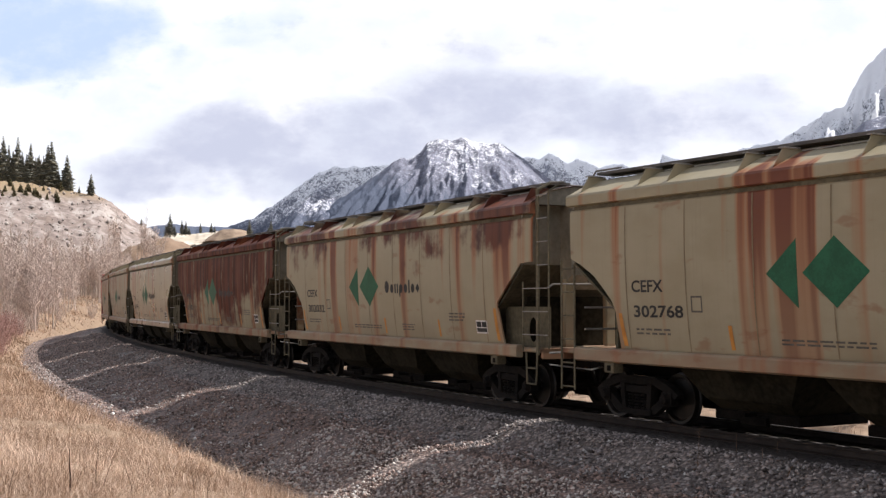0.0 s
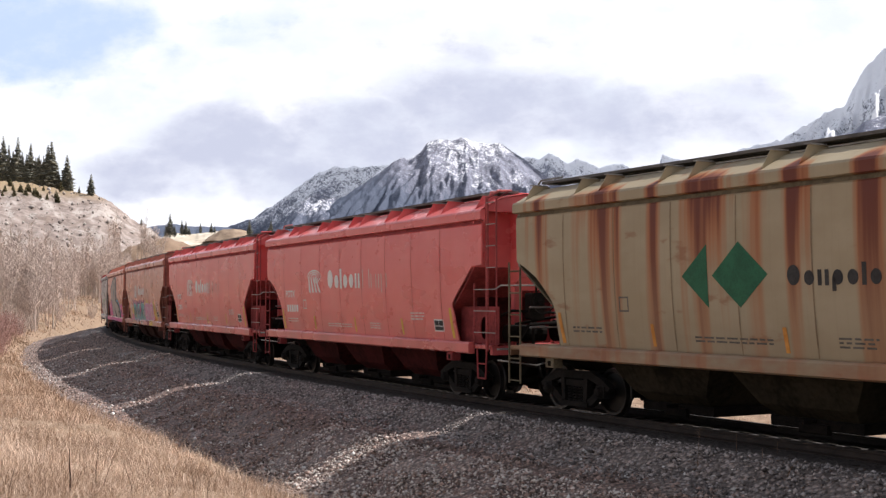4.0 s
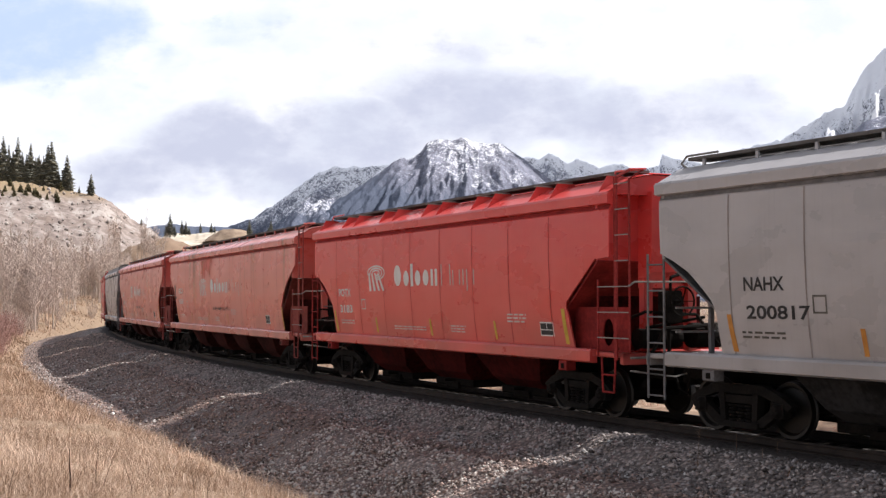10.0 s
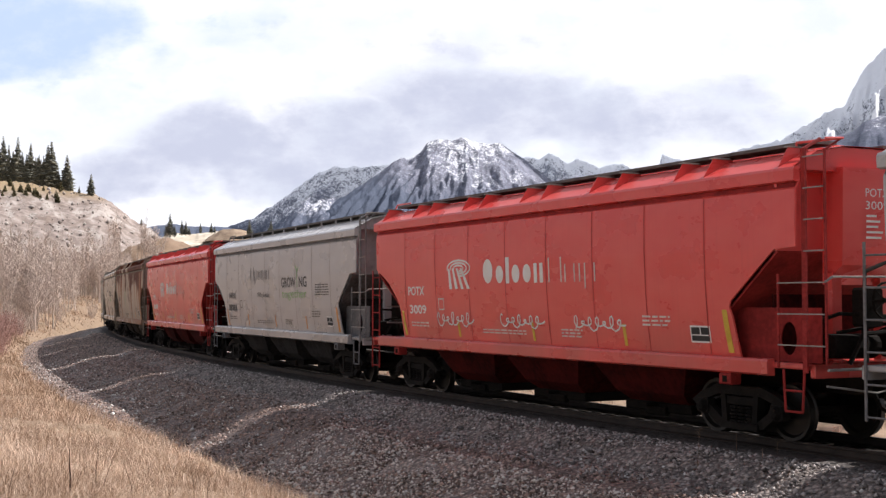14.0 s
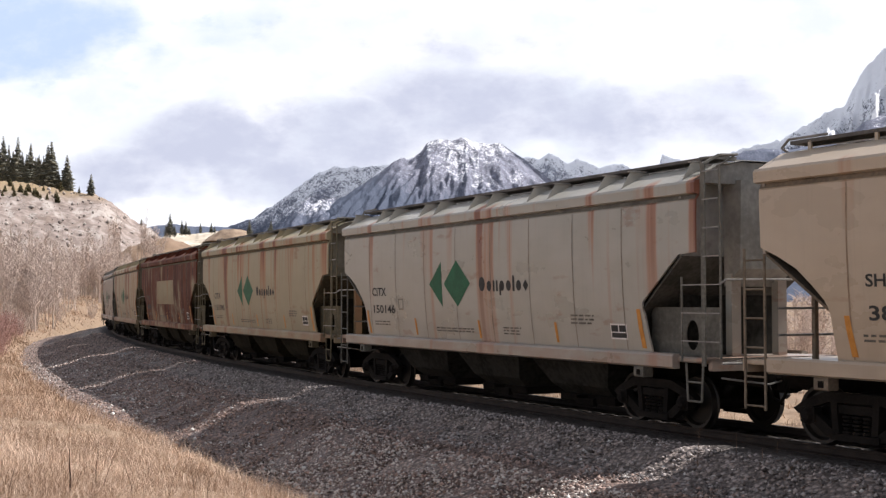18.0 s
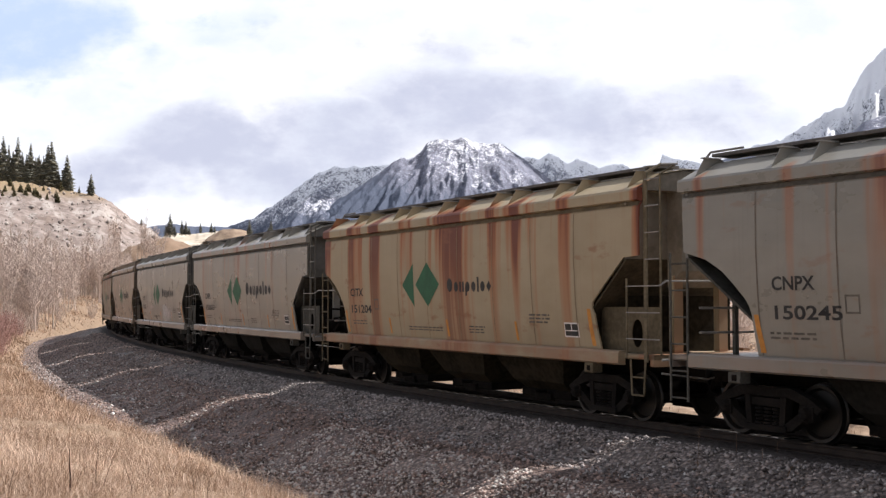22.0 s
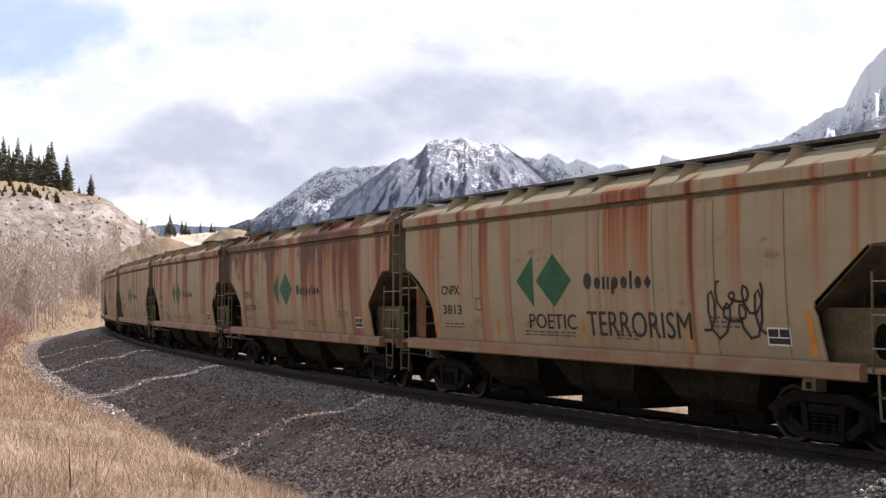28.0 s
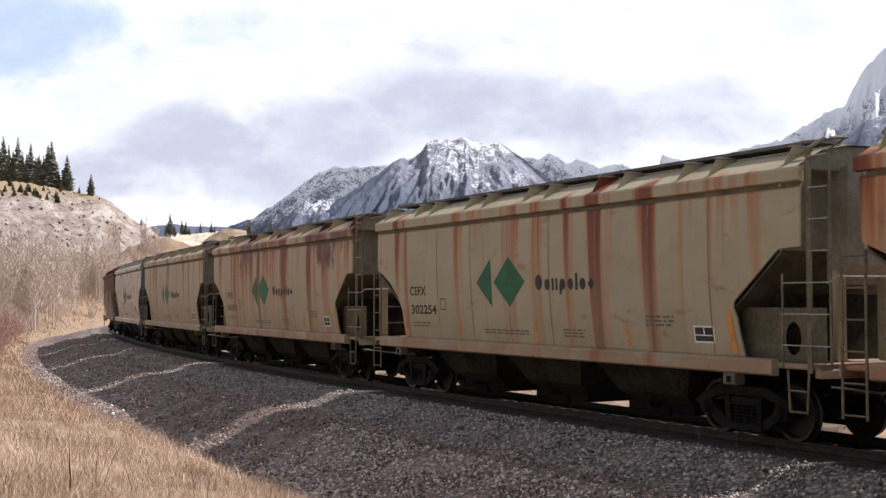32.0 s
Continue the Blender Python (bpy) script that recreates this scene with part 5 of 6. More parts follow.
LABELS = {"diamond": "cream hopper wagon with rust streaks and green diamonds", "oval": "red hopper wagon with white emblem and lettering",
          "oval_long": "long faded red hopper wagon with white emblem", "green_growing": "light grey hopper wagon with dark and green lettering",
          "plain": "plain light grey hopper wagon with black lettering", "worn": "old cream hopper wagon stained all over with rust",
          "window": "rust-brown hopper wagon with a bare cream rectangle"}
WIDE = {26: (0.24, 0.67, 4.07), 28: (0.30, 0.69, 3.97), 29: (0.42, 0.92, 4.27), 30: (0.72, 1.15, 4.45), 31: (0.72, 1.15, 4.45), 33: (0.72, 1.15, 4.45)}
STD, POSTED, LONG = wagon_meshes(0.0, False), wagon_meshes(0.0, True), wagon_meshes(4.63, True)
OPEN, SHORT = wagon_meshes(0.0, False, 0.2), wagon_meshes(-0.3, False)


def build_wagon(i, spec):
    place, livery, c1, c2, rust, patch, mark, number = spec
    label = LABELS[livery]
    if livery == "diamond" and patch > 0.8:
        label = "dark rust-brown hopper wagon with green diamonds"
    elif livery == "diamond" and rust < 0.35:
        label = "pale grey-cream hopper wagon with green diamonds"
    car = tagged(new("hopper_wagon"), label, "hopper wagon", "wagons of the freight train")
    glossy = 0.26 if livery.startswith("oval") or livery in ("green_growing", "plain") else 0.62 if patch > 0.8 or livery == "worn" else 0.28 if rust < 0.55 else 0.45
    coat = paint("wagon_paint", c1, c2, rust, 1.0 + i * 1.37, patch, rough=glossy, spots=0.0)
    grey_of = sum(c1) / 3
    # near-black copy of the coat: the shade under the wagon as colour
    under = grown("underside_shade_paint", tuple(0.03 * c for c in c1), tuple(0.10 * c for c in c1), 1.1, 0.9, spec=0.1)
    # darkened paint: ladders and posts carry their backlit shade in the colour
    shaded = grown("shaded_paint", tuple(0.28 * c for c in c1), tuple(0.55 * c for c in c1), 2.0, 0.7, spec=0.2)
    # shade below the sloping end sheets, mixed into a dim copy of the coat
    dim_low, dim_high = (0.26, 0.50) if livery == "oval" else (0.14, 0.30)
    shade = grown("slope_shade_paint", tuple(dim_low * c for c in c1), tuple(dim_high * c for c in c1), 1.4, 0.8, spec=0.2)
    mats = {"paint": coat, "board": M_BOARD, "end": coat if livery.startswith("oval") else grown("dirty_end", tuple(0.34 * c + 0.25 * grey_of for c in c1), tuple(0.55 * c + 0.42 * grey_of for c in c1), 0.9, 0.6, spec=0.3), "shade": shade, "half_shade": grown("half_shade_paint", tuple(0.26 * c for c in c1), tuple(0.48 * c for c in c1), 1.2, 0.8, spec=0.2), "seam": grown("weld_grime", (0.50 * c1[0] + 0.02, 0.46 * c1[1], 0.42 * c1[2]), (0.80 * c1[0], 0.74 * c1[1], 0.7 * c1[2]), 2.5, 0.6), "shaded": shaded, "under": under, "steel": M_STEEL, "frame": M_FRAME, "wheel": M_WHEEL, "rung": M_RUNG, "galv": M_GALV if not livery.startswith("oval") else coat}
    group = None
    for name, me, role, parent in (LONG if livery == "oval_long" else POSTED if livery == "green_growing" else SHORT if i == 26 else OPEN if i - 1 in WIDE else STD):
        if livery in ("diamond", "window") and i - 1 not in WIDE and name in ("brake_wheel", "brake_cylinder", "brake_valve", "brake_pipe"):
            continue
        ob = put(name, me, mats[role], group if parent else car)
        if name == "truck":
            group = ob
            ob["label"] = "dark steel truck with four wheels"
    ink = M_WHITE if livery.startswith("oval") else M_BLACK
    nudge = 0.16 if livery == "green_growing" or i - 1 in WIDE else 0.0
    lift = 0.25 if livery == "oval_long" else 0.0
    if mark:
        word(mark, -5.60 + nudge, -4.72 + nudge, 2.38 + lift, 2.60 + lift, ink, car, 0.022)
    if number:
        word(number, -5.57 + nudge, -5.57 + nudge + 0.226 * len(number), 1.93 + lift, 2.15 + lift, ink, car, 0.022)
    elif mark:
        quads("lettering", [rect(-5.54 + 0.22 * k, -5.38 + 0.22 * k, 1.93, 2.15) for k in range(5)], ink, car)
    end_words(car, mark, number, ink, 4.63 if livery == "oval_long" else 0.0)
    dim = M_FAINT if livery.startswith("oval") else M_DIMINK
    small_print(car, -5.54, -4.6, 1.70, 2, dim)
    small_print(car, -1.95, -0.1, 1.60, 2, dim, 0.03)
    small_print(car, 1.25, 2.0, 1.66, 3, dim, 0.03)
    small_print(car, 3.95, 4.75, 1.95, 3, dim)
    x = 5.27 + (3.5 if livery == "oval_long" else 0)
    quads("stencil_frame", [rect(x, x + 0.52, 1.54, 1.83)], M_WHITE, car, 0.004)
    quads("stencil_panel", [rect(x + 0.03, x + 0.25, 1.68, 1.80), rect(x + 0.28, x + 0.49, 1.68, 1.80), rect(x + 0.03, x + 0.49, 1.57, 1.66)], M_BLACK, car, 0.007)
    quads("stencil_frame", [rect(-4.0, -3.72, 2.03, 2.06), rect(-4.0, -3.72, 2.28, 2.31), rect(-4.0, -3.97, 2.06, 2.28), rect(-3.75, -3.72, 2.06, 2.28)], dim, car)
    strip = M_YELLOW if livery == "oval" else M_ORANGE
    for xs in (-3.1, 0.15, 3.35):
        quads("reflective_strip", [[(xs, 1.42), (xs + 0.09, 1.42), (xs + 0.06, 1.82), (xs - 0.03, 1.82)]], strip, car)
    quads("reflective_strip", [[(-5.95 + nudge, 1.40), (-5.83 + nudge, 1.40), (-5.93 + nudge, 2.0), (-6.03 + nudge, 2.0)]], strip, car)
    xe = 6.2 + (4.63 if livery == "oval_long" else 0)
    quads("reflective_strip", [[(xe, 1.40), (xe + 0.13, 1.40), (xe + 0.04, 2.1), (xe - 0.08, 2.1)]], strip, car)
    if livery == "diamond":
        wide = WIDE.get(i - 1)
        diamonds(car, wide[0] if wide else 0.0)
        company_mark("OongoTox", *(wide[1:] if wide else (0.25, 2.45)), *((2.5, 2.96) if wide else (2.46, 2.79)), M_BLACK, car, 0.13 if wide else 0.085)
    elif livery.startswith("oval"):
        long = livery == "oval_long"
        q = 1.15 if long else 1.0
        off = 2.4 if long else 0.0
        if place == 138.2:
            company_mark("oig", 1.5, 2.61, 2.62, 3.05, M_FAINT, car, 0.06)
            return car
        road_emblem((-3.5 + off) * q, (-2.36 + off) * q, 2.52, 3.20, M_WHITE, car)
        company_mark("OoToon", (-1.85 + off) * q, (0.75 + off) * q, 2.62, 3.18, M_WHITE, car, 0.15)
        company_mark("Ooig", (0.85 + off) * q, (2.61 + off) * q, 2.62, 3.12, M_FAINT, car, 0.045)
        if long:
            word("DO NOT HAMMER SIDES OF CAR", 1.0, 3.78, 1.95, 2.07, M_BLACK, car, 0.01)
    elif livery == "green_growing":
        company_mark("Ogiiinn", -2.59, -0.25, 3.0, 3.45, M_BLACK, car, 0.06)
        word("Wholesale", -1.76, -0.30, 2.40, 2.58, M_BLACK, car)
        word("GROW", 1.04, 2.52, 2.71, 3.04, M_BLACK, car, 0.015)
        word("NG", 2.86, 3.62, 2.71, 3.04, M_BLACK, car, 0.015)
        quads("sprout", [rect(2.66, 2.70, 2.71, 3.25), [(2.52, 3.36), (2.68, 3.16), (2.72, 3.18), (2.55, 3.40)], [(2.70, 3.18), (2.80, 3.26), (2.82, 3.36), (2.70, 3.25)]], M_LEAF, car)
        word("together", 1.08, 3.58, 2.30, 2.64, M_LEAF, car)
        small_print(car, 4.4, 5.6, 2.75, 5, M_BLACK)
    elif livery == "window":
        quads("bare_rectangle", [rect(-2.4, 2.3, 2.18, 3.28)], paint("bare_patch", (0.27, 0.21, 0.125), TAN, 0.35, 4.0, rough=0.5), car, 0.008)
    elif livery == "worn":
        on_side("faded_diamond", [(-2.5, 2.6), (-1.6, 2.0), (-0.7, 2.6), (-1.6, 3.2)], [(0, 1, 2, 3)], paint("faded_patch", TAN2, TAN2, 0.0, 9.0), car, 0.008)
    return car


wagons = [build_wagon(i, spec) for i, spec in enumerate(CARS)]

# ---- sprayed writing on single wagons ----
def sprayed():
    teal, pink, gold = spray("teal_spray", (0.18, 0.36, 0.36)), spray("pink_spray", (0.60, 0.26, 0.36)), spray("gold_spray", (0.58, 0.42, 0.12))
    silver, cyan, magenta = spray("silver_spray", (0.38, 0.33, 0.29)), spray("cyan_spray", (0.12, 0.36, 0.46)), spray("magenta_spray", (0.56, 0.13, 0.26))
    chalk = spray("chalk_spray", (0.62, 0.56, 0.55))
    w = wagons[9]
    lilac, white, dark = spray("lilac_spray", (0.34, 0.15, 0.24)), spray("white_spray", (0.62, 0.55, 0.55)), spray("dark_spray", (0.05, 0.07, 0.075))
    for k in range(6):
        blob(w, -3.75 + k * 0.82, 1.86, 0.60, 0.50, lilac, 60 + k, 0.005)
    for cx, cz, rx, rz, k in ((4.35, 1.6, 0.75, 0.55, 3), (4.15, 2.0, 0.45, 0.3, 4), (1.5, 2.22, 0.9, 0.16, 5), (-4.35, 1.75, 0.3, 0.35, 6), (3.6, 1.25, 0.6, 0.2, 7)):
        blob(w, cx, cz, rx, rz, gold, k, 0.006)
    for cx, cz, rx, rz, k in ((4.4, 1.75, 0.16, 0.12, 8), (4.55, 1.45, 0.3, 0.12, 9), (2.75, 2.28, 0.15, 0.1, 11), (-4.35, 1.4, 0.35, 0.2, 12), (-1.2, 1.9, 0.2, 0.2, 13)):
        blob(w, cx, cz, rx, rz, magenta if k > 11 else spray("orange_spray", (0.6, 0.2, 0.07)), k, 0.013)
    strokes = [(-4.0, -3.35, 1.3, 2.2), (-3.2, -2.6, 1.4, 2.15), (-2.4, -1.7, 1.35, 2.2), (-1.6, -0.95, 1.3, 2.15), (-0.8, -0.1, 1.35, 2.25), (-0.05, 0.7, 1.25, 2.2)]
    for k, (x0, x1, z0, z1) in enumerate(strokes):
        lean = (0.18, -0.12, 0.2, -0.1, 0.15, -0.15)[k]
        letter = [(x0 - 0.1, z0), (x0 + 0.22, z0 - 0.08), (x0 + 0.34, z0 + 0.3), (x1 - 0.2, z0 - 0.05), (x1 + 0.1, z0 + 0.06), (x1 + lean - 0.02, z1 - 0.3), (x1 + lean, z1 - 0.02), (x0 + lean + 0.1, z1), (x0 + lean - 0.12, z1 - 0.25), (x0, (z0 + z1) / 2)]
        cx, cz = (x0 + x1) / 2, (z0 + z1) / 2
        sprayed_shape(w, [(cx + (x - cx) * 1.14, cz + (z - cz) * 1.1) for x, z in letter], white if k % 2 else dark, 0.008 + 0.0005 * k)
        sprayed_shape(w, letter, teal, 0.011 + 0.0005 * k)
        sprayed_shape(w, [(cx + lean * 0.3 + (x - cx) * 0.34, cz + (z - cz) * 0.42) for x, z in letter], dark, 0.0145)
        scrawl(w, x0, x1, z0 + 0.1, z1 - 0.1, (gold, dark, chalk, magenta, dark, chalk)[k], 120 + k, 0.035, 2, proud=0.016)
    for k in range(4):
        blob(w, 1.25 + k * 0.8, 1.74, 0.5, 0.52, pink, 30 + k, 0.008)
    word("CRUD", 0.82, 4.1, 1.32, 2.26, white, w, 0.075, 0.011, "graffiti", "pink and white sprayed letters")
    word("CRUD", 0.86, 4.06, 1.36, 2.22, spray("rose_spray", (0.55, 0.25, 0.36)), w, 0.03, 0.0135, "graffiti", "pink and white sprayed letters")
    word("AD", 4.95, 5.8, 1.9, 2.3, chalk, w, 0.01, 0.009, "graffiti", "thin white sprayed letters")
    for xs in (-3.1, 0.15, 3.35):
        quads("reflective_strip", [[(xs, 1.42), (xs + 0.09, 1.42), (xs + 0.06, 1.86), (xs - 0.03, 1.86)]], M_YELLOW, w, 0.019)
    w = wagons[10]
    n = 60
    wave = []
    for i in range(n + 1):
        x = -6.0 + 12.2 * i / n
        wave.append((x, float(np.interp(x, [-6, -4.8, -3.7, 3.1, 4.45, 4.9, 5.47, 6.3], [2.1, 2.31, 2.42, 2.42, 2.14, 2.11, 2.27, 1.97])) + 0.04 * math.sin(i * 0.9)))
    for lift, m, pr in ((0.09, spray("olive_spray", (0.34, 0.24, 0.13)), 0.003), (0.0, magenta, 0.005)):
        pts = [(x, 1.37) for x, z in wave] + [(x, 1.37 + (z - 1.37) / 2) for x, z in wave] + [(x, z + lift) for x, z in wave]
        f = [(j * (n + 1) + i, j * (n + 1) + i + 1, (j + 1) * (n + 1) + i + 1, (j + 1) * (n + 1) + i) for j in range(2) for i in range(n)]
        on_side("graffiti", pts, f, m, w, pr, "pink sprayed wave along the lower side")
    quads("graffiti", [rect(-7.0, 6.9, 1.10, 1.31)], magenta, w, 0.004)
    tall = "huge silver sprayed letter with black and cyan edge"
    sprayed_shape(w, [(-3.77, 3.29), (-1.65, 4.02), (-0.1, 4.05), (0.92, 3.91), (1.44, 3.38), (1.43, 2.83), (1.29, 2.5), (2.61, 2.41), (3.76, 2.2), (4.68, 1.76), (4.51, 1.39), (4.14, 1.11), (-2.43, 1.12), (-2.83, 1.81), (-3.14, 2.15), (-3.34, 2.24)], cyan, 0.008, tall)
    sprayed_shape(w, [(-3.6, 3.22), (-1.58, 3.94), (-0.1, 3.98), (0.79, 3.83), (1.27, 3.35), (1.29, 2.83), (1.11, 2.39), (2.5, 2.31), (3.71, 2.1), (4.46, 1.79), (4.3, 1.4), (3.84, 1.12), (-2.28, 1.12), (-2.62, 1.81), (-2.96, 2.31), (-3.15, 2.29)], M_BLACK, 0.011, tall)
    sprayed_shape(w, [(-3.43, 3.16), (-1.5, 3.86), (-0.1, 3.89), (0.42, 3.72), (0.73, 3.41), (0.76, 2.92), (0.46, 2.39), (1.38, 2.3), (2.71, 2.1), (3.71, 1.96), (3.21, 1.39), (2.85, 1.11), (1.6, 1.12), (0.64, 1.52), (-0.12, 1.89), (-0.52, 2.0), (-0.26, 1.45), (-0.06, 1.12), (-2.2, 1.14), (-2.51, 1.81), (-2.82, 2.54), (-3.15, 2.41)], silver, 0.014, tall)
    sprayed_shape(w, [(-1.0, 2.89), (-0.86, 3.13), (-0.58, 3.21), (-0.41, 3.11), (-0.41, 2.87), (-0.59, 2.64), (-0.82, 2.5), (-1.01, 2.68)], M_BLACK, 0.017)
    blob(w, -0.54, 2.92, 0.09, 0.18, cyan, 7, 0.019)
    p, f = ring_part(-0.5, 3.15, 0.52, 0.45, 0.09, 20, -1.2, 2.4)
    on_side("graffiti", p, f, M_BLACK, w, 0.018)
    for rx, rz, t0, t1 in ((0.31, 0.22, 0.0, 6.283), (0.17, 0.12, 0.7, 5.6)):
        p, f = ring_part(2.93, 1.81, rx, rz, 0.07, 20, t0, t1)
        on_side("graffiti", p, f, M_BLACK, w, 0.018)
    sprayed_shape(w, [(0.64, 1.40), (1.42, 1.13), (0.72, 1.13)], cyan, 0.013)
    scrawl(w, 0.5, 3.2, 2.36, 2.42, chalk, 5, 0.03, 1, proud=0.003)
    w = wagons[18]
    for a in (-4.2, -1.2, 1.6):
        scrawl(w, a, a + 1.9, 1.62, 2.02, M_WHITE, int(a * 10) + 99, 0.035, 7)
    w = wagons[30]
    blob(w, 1.75, 1.72, 0.95, 0.42, spray("thin_white_spray", (0.46, 0.44, 0.40)), 71, 0.006)
    for k in range(3):
        scrawl(w, 0.9, 3.6, 1.5, 2.15, chalk, 80 + k, 0.03, 5)
    scrawl(w, -3.0, -2.0, 1.9, 2.2, chalk, 90, 0.03, 5)
    w = wagons[34]
    scrawl(w, -3.0, -1.0, 1.75, 2.1, spray("faint_spray", (0.46, 0.42, 0.37)), 91, 0.03, 5)
    w = wagons[35]
    word("POETIC", -1.75, -0.02, 1.68, 1.98, M_BLACK, w, 0.0, 0.010, "graffiti", "black hand-sprayed words")
    word("TERRORISM", 0.35, 3.45, 1.58, 2.05, M_BLACK, w, 0.0, 0.010, "graffiti", "black hand-sprayed words")
    scrawl(w, 3.7, 5.4, 1.5, 2.5, M_BLACK, 95, 0.05, 4)
    scrawl(w, 4.1, 5.2, 2.0, 2.6, M_BLACK, 97, 0.05, 3)
    word("Tus", -3.95, -3.1, 1.45, 1.78, M_BLACK, wagons[37], 0.0, 0.010, "graffiti", "black hand-sprayed word")
    small_print(wagons[22], -0.55, 0.6, 1.86, 4, spray("red_print", (0.42, 0.14, 0.11)), 0.035)
    quads("lettering", [rect(-5.74 + 0.25 * k, -5.53 + 0.25 * k, 2.36, 2.58) for k in range(4)], M_DIMINK, wagons[21])
    for k in range(3):
        scrawl(wagons[21], -5.6 + 1.2 * k, -4.55 + 1.2 * k, 1.12, 1.28, chalk, 140 + k, 0.025, 4)
    blob(wagons[15], -6.35, 2.75, 0.10, 0.28, M_BLACK, 103)
    blob(wagons[15], -6.25, 2.45, 0.16, 0.06, M_BLACK, 104)
    # pale stain on the long wagon
    stain = paint("stained_paint", CORAL, (0.42, 0.15, 0.09), 0.75, 3.0)
    g = random.Random(15)
    for k in range(9):
        x = -0.75 + 0.2 * k + g.uniform(-0.05, 0.05)
        low = g.uniform(3.1, 3.75)
        sprayed_shape(wagons[15], [(x - 0.12, 3.96), (x + 0.14, 3.96), (x + 0.11, low + 0.2), (x + 0.02, low), (x - 0.09, low + 0.25)], stain, 0.005 + 0.0004 * k)


sprayed()

# ---- trees, brush, grass ----
def spruce(seed, h=10.0, spread=1.5):
    """Trunk, and a crown of drooping whorls with gaps."""
    g = random.Random(seed)
    trunk = Shape().tube((0, 0, -0.6), (0, 0, h * 0.97), 0.17, 7, 0.02).mesh("trunk")
    v, f = [], []
    levels = 30
    for j in range(levels):
        t = j / (levels - 1)
        z = h * (0.07 + 0.92 * t)
        rad = 0.86 * spread * min(1.0, 1.4 * (1 - t)) ** 0.9 * g.uniform(0.75, 1.1) + 0.10
        n = max(5, int(12 * (1 - t) + 4))
        off = g.uniform(0, 6.3)
        for i in range(n):
            if g.random() < 0.13:
                continue
            a = off + 2 * math.pi * i / n + g.uniform(-0.25, 0.25)
            r = rad * g.uniform(0.55, 1.12)
            w = 0.16 + 0.20 * r
            dz = -0.28 * r * g.uniform(0.6, 1.5)
            c, s = math.cos(a), math.sin(a)
            k = len(v)
            v += [(0.03 * c, 0.03 * s, z), (0.55 * r * c - w * s, 0.55 * r * s + w * c, z + dz * 0.55 - 0.10), (r * c, r * s, z + dz), (0.55 * r * c + w * s, 0.55 * r * s - w * c, z + dz * 0.55 - 0.10), (0.5 * r * c, 0.5 * r * s, z + dz * 0.3 + 0.08), (0.6 * r * c, 0.6 * r * s, z + dz - 0.22 * w - 0.1)]
            f += [(k, k + 1, k + 4), (k + 1, k + 2, k + 4), (k + 2, k + 3, k + 4), (k + 3, k, k + 4), (k + 1, k + 5, k + 2), (k + 3, k + 2, k + 5)]
    return trunk, mesh_of("crown", v, f)


M_BARK = grown("conifer_bark", (0.05, 0.035, 0.025), (0.12, 0.085, 0.06), 3.0)
# needles lightened: some distance haze is in their colour
M_NEEDLE = island("dark_needles", (0.100, 0.106, 0.094), (0.300, 0.294, 0.225), 0.8)
M_YOUNG = island("olive_needles", (0.12, 0.11, 0.06), (0.24, 0.21, 0.115), 0.85)
SPRUCES = [spruce(k, 10.0, sp) for k, sp in ((1, 1.45), (2, 1.25), (3, 1.7), (4, 1.35))]


RANGE = np.arange(240.0, 640.0, 1.5)


def ground_hit(px, y):
    """How far off the land first meets the line of sight."""
    az = azim(px)
    z = ground_height(np.sin(az) * RANGE, np.cos(az) * RANGE)[0]
    seen = EYE[2] + (LEVEL - y) / FOCAL * RANGE * math.cos(az)
    hit = np.nonzero(z >= seen)[0]
    return float(RANGE[hit[0]]) if len(hit) else 0.0


def plant_spruce(px, y_top, y_base, r, kind, wide=1.0, needles=None, label="dark green spruce on the hill edge"):
    az = azim(px)
    if r < 450:
        r = ground_hit(px, y_base) or r
    x, y = math.sin(az) * r, math.cos(az) * r
    h = (y_base - y_top) / FOCAL * r * math.cos(az)
    zg = float(ground_height(np.array([x]), np.array([y]))[0][0])
    z = EYE[2] + (LEVEL - y_base) / FOCAL * r * math.cos(az)
    low = min(z, zg) if r < 450 else z
    tree = tagged(new("spruce_tree"), label, "spruce tree", "spruces on the hill")
    trunk, crown = SPRUCES[kind % 4]
    put("trunk", trunk, M_BARK, tree)
    put("crown", crown, needles or M_NEEDLE, tree)
    k = (h + min(z - low, 1.0)) / 10.0
    tree.matrix_basis = Matrix.Translation((x, y, low)) @ Matrix.Rotation(px * 1.7, 4, "Z") @ Matrix.Diagonal((k * wide * 1.3, k * wide * 1.3, k, 1))


for k, (px, yt, yb, wide) in enumerate([(-60, 228, 308, 1.1), (-40, 240, 308, 1.0), (-22, 230, 309, 1.1), (-8, 240, 310, 1.0), (2, 236, 312, 1.1), (12, 250, 312, 1.0), (20, 262, 314, 1.2), (28, 236, 314, 1.0), (36, 262, 315, 1.1), (44, 266, 316, 1.1), (51, 247, 317, 1.0), (60, 272, 318, 1.1), (66, 266, 318, 1.0), (74, 268, 320, 1.0), (82, 250, 322, 1.15), (88, 243, 322, 1.3), (93, 262, 324, 1.1), (101, 298, 330, 1.0), (116, 274, 336, 1.25), (122, 300, 338, 1.0), (159, 307, 347, 1.35), (138, 329, 342, 1.6), (249, 386, 399, 1.2)]):
    plant_spruce(px, yt, yb, 392.0, k, wide)
for k in range(14):
    g = random.Random(k + 50)
    plant_spruce(-60 + k * 10 + g.uniform(-4, 4), g.uniform(252, 275), 312, 410.0, k, 1.2)
